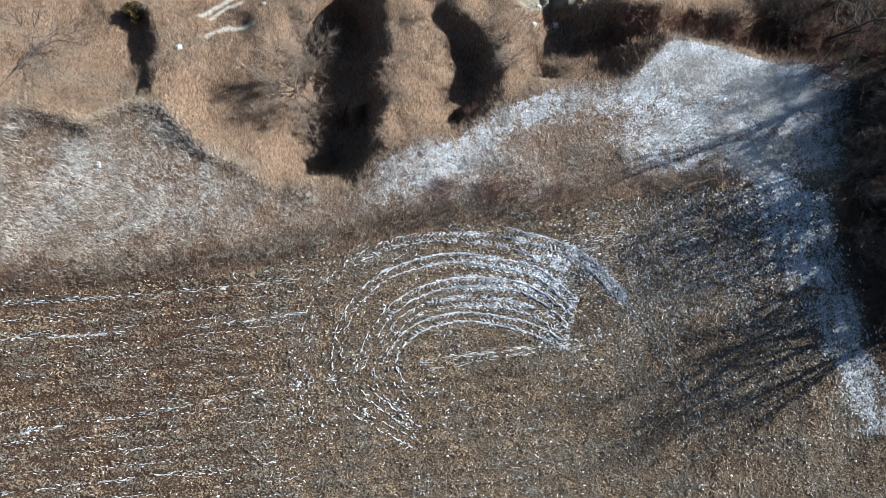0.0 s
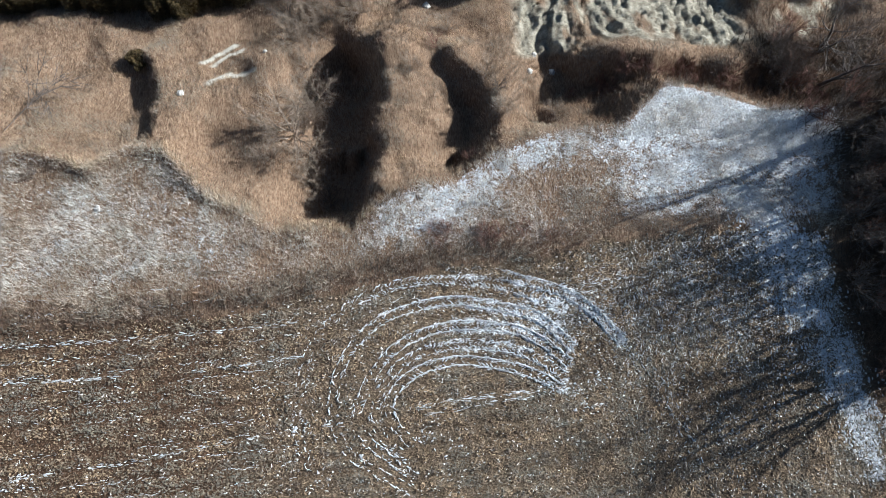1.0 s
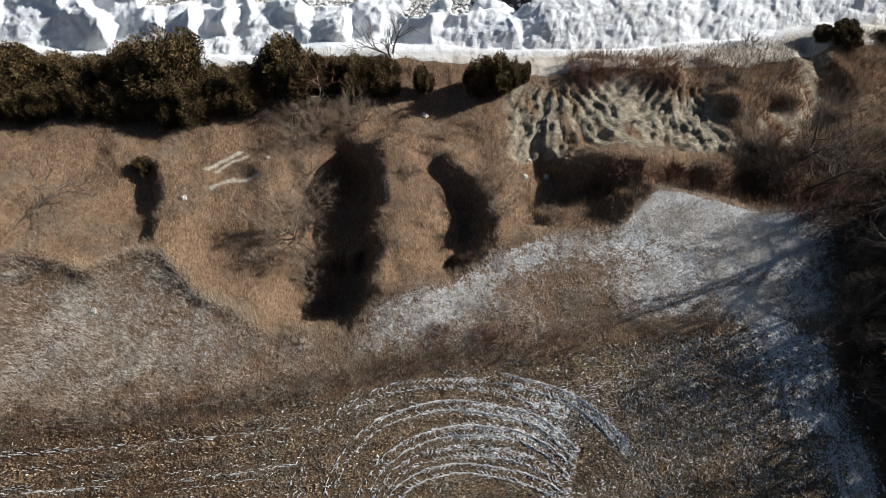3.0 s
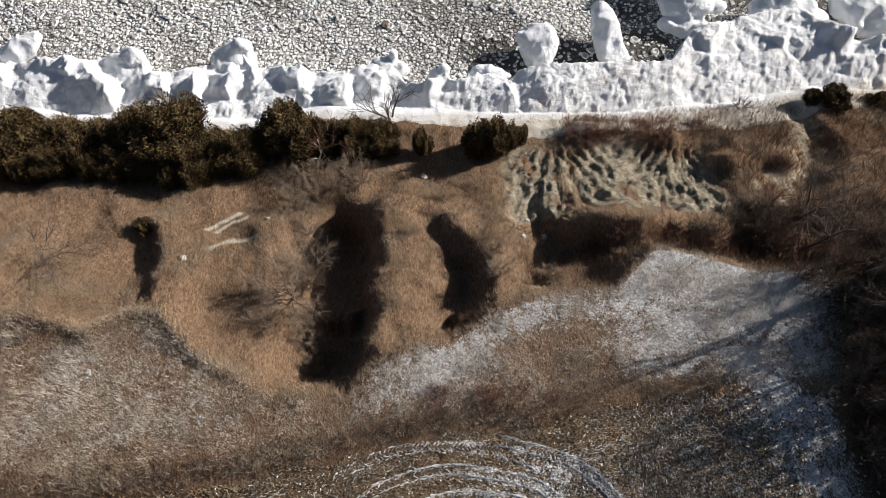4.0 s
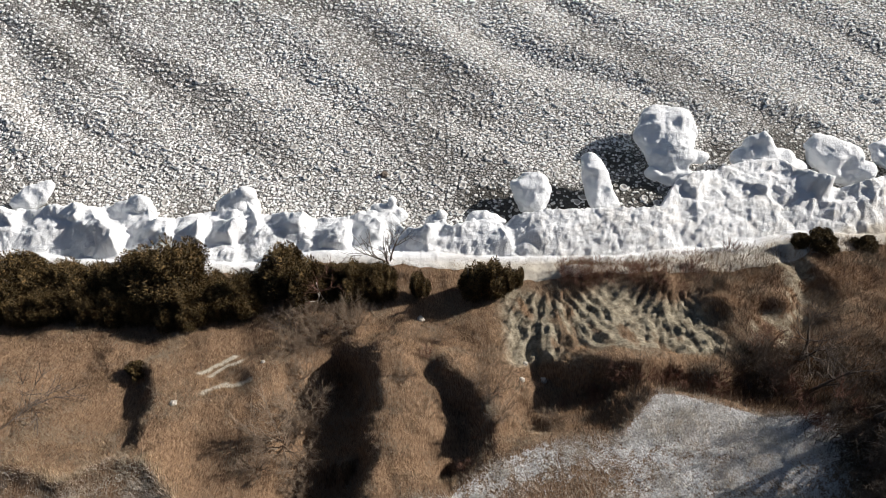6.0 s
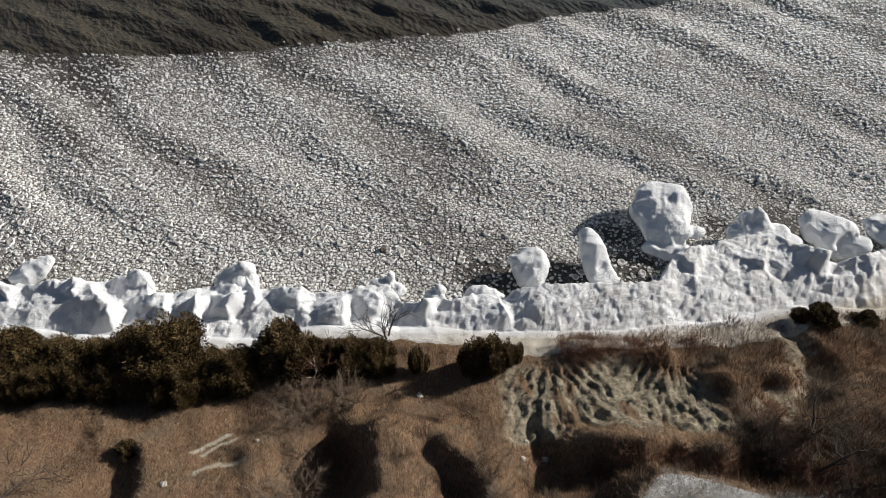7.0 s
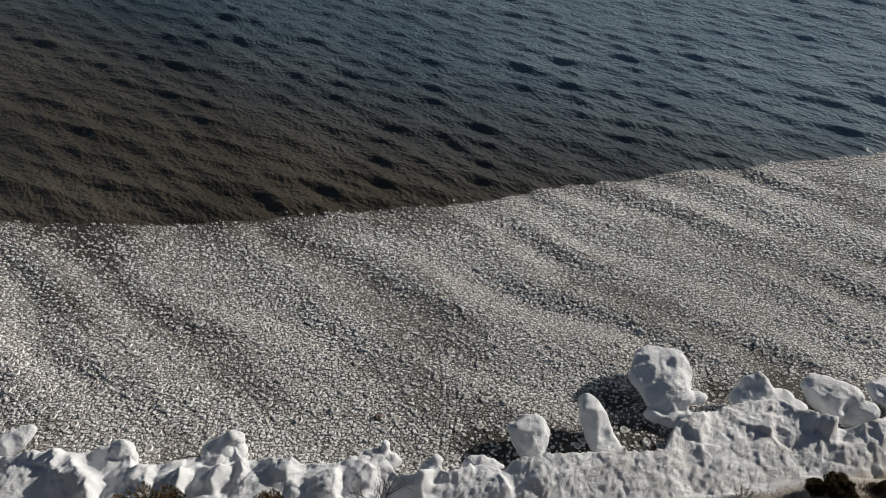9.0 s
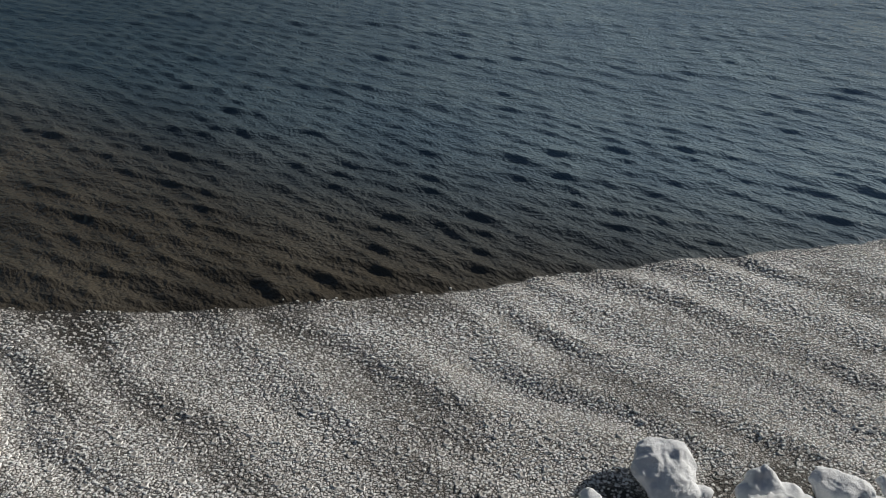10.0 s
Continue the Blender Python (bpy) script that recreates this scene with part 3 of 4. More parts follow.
xs = np.concatenate([np.arange(-60, -38, 0.4), np.arange(-38, 44, 0.09), np.arange(44, 64, 0.4)])
ys = np.arange(22.6, 38.0, 0.09)
me, gx, gy, gz = grid_mesh("shore_ice", xs, ys, shelf)
back = gy - lerp(gx, TOE) + 0.3 + 1.9 * sst(-1, 6, gx) * sst(36, 27, gx)
# sandy dirt near the toe; grey shade of the right-hand slope painted in
weight(me, "dirt_shade", np.clip(sst(3.0, 0.9, back) * 0.75 * sst(-2, 5, gx) + sst(1.1, 0.1, back) * 0.4 + 0.8 * sst(2.6, 0.5, back) * sst(0.46, 0.58, fbm(gx * 0.45, gy * 0.6, 3)) * sst(0, 6, gx) + sst(4, 9, gx) * (0.08 + 0.22 * sst(0.45, 0.7, fbm(gx * 0.9, gy * 1.4, 4))), 0, 0.9))
tagged(part("ice_shelf", me, ICE), "lumpy white shelf of ice along the lake shore", "shore ice", kind="structure")

# ---- ice blocks ----
def ice_block(label, body, lumps, hollows, seed):
    """A weathered mass of spray ice: the first lumps (x, y, z, rx, ry, rz) span one angular body, the rest grow on it; hollows (x, y, z, radius, depth) are melted in."""
    bm = bmesh.new()
    g = np.random.default_rng(300 + seed)
    corners = []
    for x, y, z, rx, ry, rz in lumps[:body]:
        for _ in range(16):
            d = Vector(g.normal(0, 1, 3)).normalized()
            corners.append(bm.verts.new((x + d.x * rx * 1.12, y + d.y * ry * 1.12, z + d.z * rz * 1.15)))
    if corners:
        hull = bmesh.ops.convex_hull(bm, input=corners)
        bmesh.ops.delete(bm, geom=[v for v in hull["geom_interior"] if isinstance(v, bmesh.types.BMVert)], context="VERTS")
    for x, y, z, rx, ry, rz in lumps[body:]:
        tilt = Euler((0.3 * math.sin(seed + 3 * x), 0.3 * math.cos(seed + 2 * y), x + y))
        bmesh.ops.create_icosphere(bm, subdivisions=3, radius=1.0, matrix=Matrix.Translation((x, y, z)) @ Matrix.Diagonal((rx * 1.08, ry * 1.08, rz * 1.08, 1)) @ tilt.to_matrix().to_4x4())
    raw = bpy.data.meshes.new("ice_block")
    bm.to_mesh(raw)
    bm.free()
    ob = new("ice_block", raw)
    fuse = ob.modifiers.new("fuse", "REMESH")
    fuse.mode, fuse.voxel_size = "VOXEL", 0.1
    soften = ob.modifiers.new("soften", "SMOOTH")
    soften.factor, soften.iterations = 0.5, 7
    me = bpy.data.meshes.new_from_object(ob.evaluated_get(bpy.context.evaluated_depsgraph_get()))
    ob.modifiers.clear()
    ob.data = me
    bpy.data.meshes.remove(raw)
    me.name = "ice_block"
    off = Vector((seed * 7.3, seed * 3.1, seed * 1.7))
    foot = Vector((sum(q[0] for q in lumps) / len(lumps), sum(q[1] for q in lumps) / len(lumps), LAKE))
    shape = [(v.co.copy(), v.normal.copy()) for v in me.vertices]
    moved = []
    for p, n in shape:
        k = 0.06 + 0.22 * noise.noise(p * 0.6 + off) + 0.24 * (0.3 - abs(noise.noise(p * 0.9 + off))) + 0.05 * noise.noise(p * 3.3 + off) + 0.015 * noise.noise(p * 9 + off)
        for hx, hy, hz, r, deep in hollows:
            k -= deep * math.exp(-((p - Vector((hx, hy, hz))).length / r) ** 2) * 1.3
        moved.append(p + n * k - foot)
    me.vertices.foreach_set("co", np.array(moved, dtype=np.float32).ravel())
    me.update()
    me.polygons.foreach_set("use_smooth", np.full(len(me.polygons), True))
    me.materials.clear()
    me.materials.append(ICE)
    wear = ob.modifiers.new("wear", "SMOOTH")
    wear.factor, wear.iterations = 0.5, 2
    ob.matrix_world = pose(*foot)
    return tagged(ob, label, "ice block", "ice blocks on the shore")


ice_block("white undercut ice block beside the ice shelf", 5, [(7.7, 32.5, -9.5, 1.35, 0.9, 0.65), (7.0, 32.2, -9.6, 0.9, 0.8, 0.6), (8.5, 31.9, -9.7, 0.8, 0.8, 0.7), (7.9, 31.5, -10.3, 1.15, 0.8, 0.8), (7.9, 31.2, -10.8, 1.2, 0.8, 0.6)], [], 0)
ice_block("tall leaning white ice pillar beside the shelf", 5, [(12.8, 34.3, -8.9, 0.85, 0.6, 0.5), (12.7, 33.5, -9.4, 0.8, 0.55, 0.8), (13.0, 32.6, -10.0, 0.85, 0.6, 0.8), (13.4, 32.0, -10.5, 1.1, 0.7, 0.6), (13.7, 31.5, -10.8, 1.4, 0.8, 0.45)], [(12.4, 32.6, -9.2, 0.5, 0.25)], 1)
ice_block("large hollowed grey-white ice boulder off the shelf", 7, [(18.5, 38.7, -8.9, 1.3, 1.2, 0.8), (20.1, 39.1, -8.9, 1.5, 1.1, 0.7), (20.6, 37.5, -9.0, 1.2, 1.2, 0.8), (18.2, 37.4, -9.4, 1.3, 1.2, 0.9), (19.9, 36.1, -9.6, 1.6, 1.2, 0.8), (19.3, 35.2, -10.2, 1.3, 1.0, 0.7), (19.8, 34.8, -10.5, 1.3, 1.0, 0.6), (21.8, 35.5, -10.1, 0.9, 0.55, 0.45), (20.8, 35.5, -10.0, 0.9, 0.8, 0.6), (18.3, 34.2, -10.6, 0.9, 0.5, 0.4), (20.9, 33.7, -10.4, 1.0, 0.6, 0.45), (19.9, 34.0, -10.7, 1.4, 0.8, 0.5)], [(19.6, 37.2, -8.2, 1.0, 0.14), (20.5, 34.3, -9.9, 0.4, 0.3)], 2)
ice_block("pointed white ice hump on the shelf's edge", 3, [(27.2, 36.4, -8.8, 0.6, 0.55, 0.7), (26.6, 36.0, -9.2, 0.9, 0.8, 0.7), (26.8, 35.5, -9.6, 1.5, 1.0, 0.7), (25.9, 35.2, -9.9, 1.3, 0.9, 0.5), (28.2, 35.1, -9.8, 1.3, 0.9, 0.7), (29.2, 34.3, -10.1, 1.3, 0.8, 0.6)], [(26.4, 35.5, -8.6, 0.6, 0.35)], 3)
ice_block("rounded white ice block with hollow underside", 4, [(31.7, 36.3, -9.2, 1.2, 1.0, 0.7), (32.7, 35.6, -9.2, 1.5, 1.0, 0.7), (33.9, 34.8, -9.5, 1.4, 1.0, 0.65), (33.2, 33.7, -10.4, 0.7, 0.5, 0.6), (35.1, 34.0, -10.0, 0.9, 0.8, 0.7), (32.4, 35.5, -9.9, 1.3, 1.0, 0.7), (34.4, 34.2, -10.6, 1.6, 1.0, 0.6)], [(32.2, 35.3, -8.4, 0.8, 0.3), (33.6, 33.9, -9.6, 0.6, 0.4)], 4)
ice_block("rounded white ice block off the shelf", 3, [(36.8, 36.0, -9.4, 0.8, 0.8, 0.7), (37.5, 35.3, -9.7, 1.3, 1.0, 0.8), (38.8, 34.8, -9.9, 1.6, 1.2, 0.8)], [(36.9, 35.1, -8.8, 0.6, 0.3)], 5)
ice_block("slanting white ice slab at the shelf's edge", 5, [(-30.6, 32.4, -9.7, 0.6, 0.5, 0.3), (-31.0, 32.2, -9.8, 0.8, 0.55, 0.3), (-31.8, 31.8, -10.0, 0.9, 0.6, 0.35), (-32.5, 31.2, -10.2, 0.8, 0.5, 0.4), (-32.1, 31.4, -10.6, 1.2, 0.6, 0.5)], [], 6)
ice_block("white ice knob on the shelf's edge", 3, [(-14.5, 31.2, -9.2, 0.55, 0.5, 0.6), (-15.2, 30.9, -9.5, 0.9, 0.6, 0.5), (-16.2, 30.6, -9.8, 0.8, 0.5, 0.4), (-14.9, 30.6, -10.0, 1.2, 0.8, 0.8)], [(-14.3, 30.4, -9.2, 0.4, 0.3)], 7)
ice_block("white ice knob with broken top on the shelf", 3, [(-22.7, 30.8, -9.5, 0.6, 0.5, 0.6), (-22.3, 30.0, -9.8, 0.6, 0.7, 0.7), (-23.3, 30.8, -9.9, 0.8, 0.6, 0.5)], [], 8)
ice_block("white ice knob behind the bare sapling", 0, [(-3.3, 30.6, -9.6, 0.4, 0.45, 0.6), (-4.0, 30.2, -9.9, 0.9, 0.6, 0.5), (-2.7, 30.0, -10.0, 0.4, 0.4, 0.5), (-3.4, 30.0, -10.3, 1.2, 0.6, 0.7)], [], 9)
ice_block("small pointed ice peak on the shelf's edge", 0, [(0.6, 29.5, -9.8, 0.4, 0.4, 0.6), (0.2, 29.1, -10.2, 0.7, 0.5, 0.5)], [], 10)
ice_block("low white ice peak on the shelf's edge", 3, [(3.7, 29.6, -10.0, 0.9, 0.5, 0.5), (4.7, 29.3, -10.2, 0.8, 0.45, 0.4), (3.1, 29.5, -10.3, 0.7, 0.5, 0.4)], [], 11)

# ---- pancake ice ----
PAN = snow_material("pan_ice", (0.92, 0.915, 0.9), (0.30, 0.28, 0.25), 0.03)


def floes(cx, cy, cz, radius, k, dished):
    """Many floes at once as one set of arrays."""
    n = len(cx)
    a = (np.arange(k)[None] + rng.uniform(-0.3, 0.3, (n, k))) * 2 * math.pi / k + rng.uniform(0, 6.3, (n, 1))
    r = radius[:, None] * (rng.uniform(0.88, 1.12, (n, k)) if dished else rng.uniform(0.75, 1.2, (n, k)))
    squash = rng.uniform(0.65, 1.0, (n, 1))
    tall = (0.05 + 0.2 * radius)[:, None] * rng.uniform(0.6, 1.4, (n, 1))
    rings = []
    for share, lift in ((1.0, -0.4), (0.93, 0.7), (0.76, 0.8)) if dished else ((1.0, -0.5), (0.7, 1.0)):
        jig = rng.uniform(-0.2, 0.2, (n, k)) * tall
        rings.append(np.stack([cx[:, None] + np.cos(a) * r * share, cy[:, None] + np.sin(a) * r * share * squash, cz[:, None] + tall * lift + jig * (lift > 0)], -1))
    mid = np.stack([cx, cy, cz + tall[:, 0] * (0.15 if dished else 1.05)], -1)[:, None]
    v = np.concatenate(rings + [mid], 1)
    m = len(rings)
    i, j = np.arange(k), (np.arange(k) + 1) % k
    f = []
    for q in range(m - 1):
        f += [np.stack([q * k + i, q * k + j, (q + 1) * k + j], -1), np.stack([q * k + i, (q + 1) * k + j, (q + 1) * k + i], -1)]
    f.append(np.stack([(m - 1) * k + i, (m - 1) * k + j, np.full(k, m * k)], -1))
    f = np.concatenate(f)
    per = m * k + 1
    dirt_shade = np.repeat(np.concatenate([np.zeros((m - 1) * k), np.full(k, 0.75 if dished else 0.0), [1.0 if dished else 0.0]])[None], n, 0)
    return v.reshape(-1, 3), (f[None] + (np.arange(n) * per)[:, None, None]).reshape(-1, 3), dirt_shade.ravel()


def drift(step, far, keep):
    x, y = np.meshgrid(np.arange(-62, 80, step), np.arange(28.6, far, step))
    x, y = x.ravel() + rng.uniform(-0.5, 0.5, x.size) * step, y.ravel() + rng.uniform(-0.5, 0.5, y.size) * step
    wide = 12 + 0.82 * y
    ok = (y > ice_edge(x) + 0.1) & (y < water_at(x) + 0.25 * rng.standard_normal(x.size)) & (x > -wide + 3) & (x < wide + 2)
    ok &= rng.random(x.size) < keep * (1.12 - 0.4 * thin_shade_at(x, y))
    return x[ok], y[ok]


x1, y1 = drift(0.66, 54, 0.65)
r1 = rng.uniform(0.10, 0.21, len(x1)) * np.where(rng.random(len(x1)) < 0.08, 1.5, 1.0)
v1, f1, d1 = floes(x1, y1, lake(x1, y1), r1, 9, True)
x2, y2 = drift(0.38, 77, 0.8)
r2 = rng.uniform(0.07, 0.2, len(x2)) * (1 + 0.35 * sst(42, 66, y2))
v2, f2, d2 = floes(x2, y2, lake(x2, y2), r2, 5, False)
me = mesh_of("pack_ice", np.concatenate([v1, v2]), np.concatenate([f1, f2 + len(v1)]))
# floes take the same painted shade and darken towards the outer edge
floe_dark = [np.repeat(0.35 * thin_shade_at(x, y) + 0.4 * sst(5, 0, water_at(x) - y), len(d) // len(x)) for x, y, d in ((x1, y1, d1), (x2, y2, d2))]
weight(me, "dirt_shade", np.clip(np.concatenate([d1 + floe_dark[0], d2 + floe_dark[1]]), 0, 1))
pack = tagged(part("pack_ice", me, PAN), "drifting slush and small rimmed pancake ice floes", "pancake ice", kind="stuff")
pan_meshes = []
for k in range(6):
    v, f, d = floes(np.zeros(1), np.zeros(1), np.zeros(1), np.array([0.32]), 12, True)
    m = mesh_of("ice_floe", v, f)
    weight(m, "dirt_shade", d)
    m.materials.append(PAN)
    pan_meshes.append(m)
fx, fy = drift(2.3, 46, 1.0)
for i in range(min(240, len(fx))):
    j = i * len(fx) // min(240, len(fx))
    ob = part("ice_floe", pan_meshes[i % 6], None, pack)
    ob.matrix_world = pose(fx[j], fy[j], float(lake(fx[j:j + 1], fy[j:j + 1])[0]) + 0.05, 0, 0, i * 47)
for x, y, s in ((39.1, 43.3, 1.5), (40.2, 42.9, 1.2)):
    ob = part("ice_floe", pan_meshes[0], None, pack, "thick white floe standing above the slush")
    ob.matrix_world = pose(x, y, float(lake(np.array([x]), np.array([y]))[0]) + 0.05) @ Matrix.Diagonal((s, s, 3, 1))

# ---- grass ----
def blades(name, label, category, x, y, length, width, lean, material, frost=None, spreadout=0.5):
    n = len(x)
    z = rest(x, y)
    turn = rng.uniform(0, 2 * math.pi, n)
    tip = np.stack([lean[0] + spreadout * rng.standard_normal(n), lean[1] + spreadout * rng.standard_normal(n), np.ones(n)], -1)
    tip /= np.linalg.norm(tip, axis=1)[:, None]
    ln = length * rng.uniform(0.55, 1.25, n)
    w = width * rng.uniform(0.6, 1.3, n)
    root = np.stack([x, y, z - 0.03], -1)
    side = np.stack([np.cos(turn), np.sin(turn), np.zeros(n)], -1) * w[:, None] / 2
    top = root + tip * ln[:, None]
    top[:, 2] = np.maximum(top[:, 2], z + 0.06)
    v = np.stack([root - side, root + side, top], 1).reshape(-1, 3)
    me = mesh_of(name, v, np.arange(3 * n).reshape(-1, 3))
    f = np.zeros((n, 3)) if frost is None else np.stack([frost * 0.35, frost * 0.35, frost], -1)
    weight(me, "frost", np.clip(f, 0, 1))
    return tagged(part(name, me, material), label, category, kind="stuff")


def scatter(n, x0, x1, y0, y1, density):
    x, y = rng.uniform(x0, x1, n), rng.uniform(y0, y1, n)
    ok = rng.random(n) < density(x, y)
    return x[ok], y[ok]


STRAW = blade_material("dry_grass", (0.085, 0.05, 0.03), (0.41, 0.28, 0.17))
RIMED = blade_material("rimed_grass", (0.20, 0.145, 0.10), (0.50, 0.40, 0.30))
# undergrowth colour with the bare trees' shade painted in
SHADED_BRUSH = blade_material("shaded_brush", (0.045, 0.028, 0.018), (0.13, 0.082, 0.05))
RUST = blade_material("rusty_grass", (0.105, 0.057, 0.033), (0.25, 0.148, 0.083))


def slope_cover(x, y):
    u = y - lerp(x, RIM)
    return sst(-0.3, 0.4, u) * sst(0.3, -0.4, y - lerp(x, TOE)) * (1 - 0.97 * sst(0.15, 0.5, clay_at(x, y))) * (0.35 + 0.9 * sst(0.3, 0.6, fbm(x * 0.6, y * 0.6, 3)))


def bench_cover(x, y):
    return sst(0.3, -0.1, y - lerp(x, RIM)) * sst(0.0, 0.6, y - lerp(x, FIELD_EDGE)) * sst(21.5, 19.3, x) * (0.35 + 0.9 * sst(0.3, 0.6, fbm(x * 0.7 + 9, y * 0.7, 3)))


x, y = scatter(420000, -30, 36, 4, 27.5, slope_cover)
blades("dry_grass", "flattened tan dry grass on the bluff slope", "grass", x, y, 0.30 * (0.25 + 1.2 * fbm(x * 1.3, y * 1.3, 3)), 0.024, (-0.4 + 4.0 * (fbm(x * 0.35, y * 0.35 + 20, 3) - 0.5), 1.0 + 1.6 * (fbm(x * 0.4 + 50, y * 0.4, 2) - 0.5)), STRAW, spreadout=0.95)
x, y = scatter(300000, -25, 22, -1, 12, bench_cover)
fr = frost_at(x, y)
blades("frosted_grass", "standing dry grass whitened with frost", "grass", x, y, 0.34 * (0.2 + 1.3 * fbm(x * 1.4, y * 1.4 + 7, 3)), 0.023, (-0.2 + 2.0 * (fbm(x * 0.5, y * 0.5 + 20, 3) - 0.5), 0.55), RIMED, np.clip((fr - 0.1) * 2.1 * rng.uniform(0.1, 1.5, len(x)), 0, 0.95), 0.75)
x, y = scatter(60000, -25, 16, -1.2, 6, lambda x, y: np.exp(-((y - lerp(x, FIELD_EDGE) - 0.75) / 0.55) ** 2) * 0.9 * sst(10, 2, x))
blades("field_edge_grass", "tall rusty brown grass along the field edge", "grass", x, y, 0.6, 0.03, (0.3, 0.45), RUST, frost_at(x, y) * 0.5, 0.4)
x, y = scatter(60000, 4, 40, 9, 27, lambda x, y: slope_cover(x, y) * (sst(14.8, 12.5, y) * sst(6, 9, x) + sst(20.5, 22, y) * sst(8, 10, x) + sst(18, 20, x)))
blades("brown_brush", "dark brown weeds and brambles on the bluff", "brush", x, y, 0.7, 0.03, (0.0, 0.5), RUST, spreadout=0.7)
x, y = scatter(90000, 15, 42, -13, 16, lambda x, y: sst(-1.0, 1.5, x - lerp(y, BRUSH_EDGE)) * 0.9)
blades("undergrowth", "dark brown undergrowth beneath bare trees", "brush", x, y, 0.8, 0.03, (0.0, 0.3), SHADED_BRUSH, spreadout=0.6)

# sunlit lip of the rim, put into a paler blade colour
RIMGRASS = blade_material("sunlit_grass", (0.27, 0.19, 0.115), (0.52, 0.40, 0.26))
x, y = scatter(90000, -26, -2, 2, 10, lambda x, y: np.exp(-((y - lerp(x, RIM) - 0.15 + 0.5 * (fbm(x * 0.9, y * 0.9, 3) - 0.5)) / 0.3) ** 2) * sst(0.3, 0.55, fbm(x * 0.5, y * 0.5 + 8, 3)))
blades("rim_grass", "pale tan grass hanging over the bluff's rim, coloured as sunlit", "grass", x, y, 0.36, 0.024, (0.1, 0.9), RIMGRASS, spreadout=0.5)

# ---- stubble field ----
RESIDUE = blade_material("corn_residue", (0.055, 0.037, 0.022), (0.32, 0.225, 0.135))
SNOW = snow_material("old_snow", (0.74, 0.755, 0.78), (0.36, 0.32, 0.27), 0.03)


def field_cover(x, y):
    return field_at(x, y) * (1 - 0.55 * sst(-3, -13, x)) * (0.5 + 0.5 * furrow(x, y)) * (1 - 0.9 * sst(0.1, 0.3, dust_at(x, y))) * (0.35 + 0.8 * sst(0.3, 0.62, fbm(x * 0.9, y * 1.6, 3)))


def furrow(x, y):
    """0 in the hollows of the drilled rows, 1 on their ridges; the headland's rows run across."""
    across = np.where(x > 8.5 + 0.3 * y, x + 0.12 * y, y - 0.11 * x) + 0.25 * (fbm(x * 0.6, y * 0.6, 2) - 0.5)
    return 0.5 + 0.5 * np.sin(across * 2 * math.pi / 0.76)


def clods(n):
    """Lumps of frozen soil with stubble roots."""
    x, y = scatter(n, -24, 24, -12.5, 5, lambda x, y: field_at(x, y) * (0.25 + 0.75 * furrow(x, y)) * (1 - 0.95 * sst(0.1, 0.3, dust_at(x, y))) * (0.3 + 0.9 * sst(0.3, 0.6, fbm(x * 1.7, y * 1.7, 3))))
    n, k = len(x), 5
    t = (np.arange(k)[None] + rng.uniform(-0.35, 0.35, (n, k))) * 2 * math.pi / k
    r = rng.uniform(0.03, 0.095, (n, 1)) * rng.uniform(0.6, 1.3, (n, k))
    z = rest(x, y)
    ring = np.stack([x[:, None] + np.cos(t) * r, y[:, None] + np.sin(t) * r * 0.8, np.repeat(z[:, None] - 0.02, k, 1)], -1)
    mid = np.stack([x + rng.normal(0, 0.02, n), y + rng.normal(0, 0.02, n), z + r.mean(1) * rng.uniform(0.4, 1.1, n)], -1)[:, None]
    i = np.arange(k)
    f = np.stack([i, (i + 1) % k, np.full(k, k)], -1)
    me = mesh_of("soil_clods", np.concatenate([ring, mid], 1).reshape(-1, 3), (f[None] + (np.arange(n) * (k + 1))[:, None, None]).reshape(-1, 3))
    weight(me, "frost", np.repeat((rng.random(n) < 0.02 + 0.3 * frost_at(x, y)) * rng.uniform(0.3, 0.9, n), k + 1))
    tagged(part("soil_clods", me, CLOD), "frozen brown clods and stubble roots of the field", "soil clods", kind="stuff")


CLOD = blade_material("soil_clod", (0.085, 0.055, 0.034), (0.205, 0.14, 0.083))
clods(120000)


def litter(n):
    x, y = scatter(n, -24, 24, -12.5, 5, field_cover)
    n = len(x)
    z = rest(x, y) + rng.uniform(0.01, 0.05, n)
    a = np.where(rng.random(n) < 0.6, rng.normal(0.1, 0.7, n), rng.uniform(0, 6.3, n)) + np.where(x > 9, 1.45, 0.0)
    ln, w, tilt = rng.uniform(0.025, 0.09, n), rng.uniform(0.008, 0.02, n), rng.normal(0, 0.45, n)
    d = np.stack([np.cos(a) * np.cos(tilt), np.sin(a) * np.cos(tilt), np.sin(tilt)], -1) * ln[:, None]
    s = np.stack([-np.sin(a), np.cos(a), rng.normal(0, 0.5, n)], -1) * w[:, None]
    c = np.stack([x, y, z], -1)
    v = np.stack([c - d - s, c + d - s, c + d + s, c - d + s], 1).reshape(-1, 3)
    me = mesh_of("corn_residue", v, np.arange(4 * n).reshape(-1, 4))
    weight(me, "frost", np.repeat((rng.random(n) < 0.015 + 0.25 * frost_at(x, y)) * rng.uniform(0.4, 1.0, n), 4))
    tagged(part("corn_residue", me, RESIDUE), "chopped corn stalks and husks littering the field", "crop residue", kind="stuff")


litter(230000)


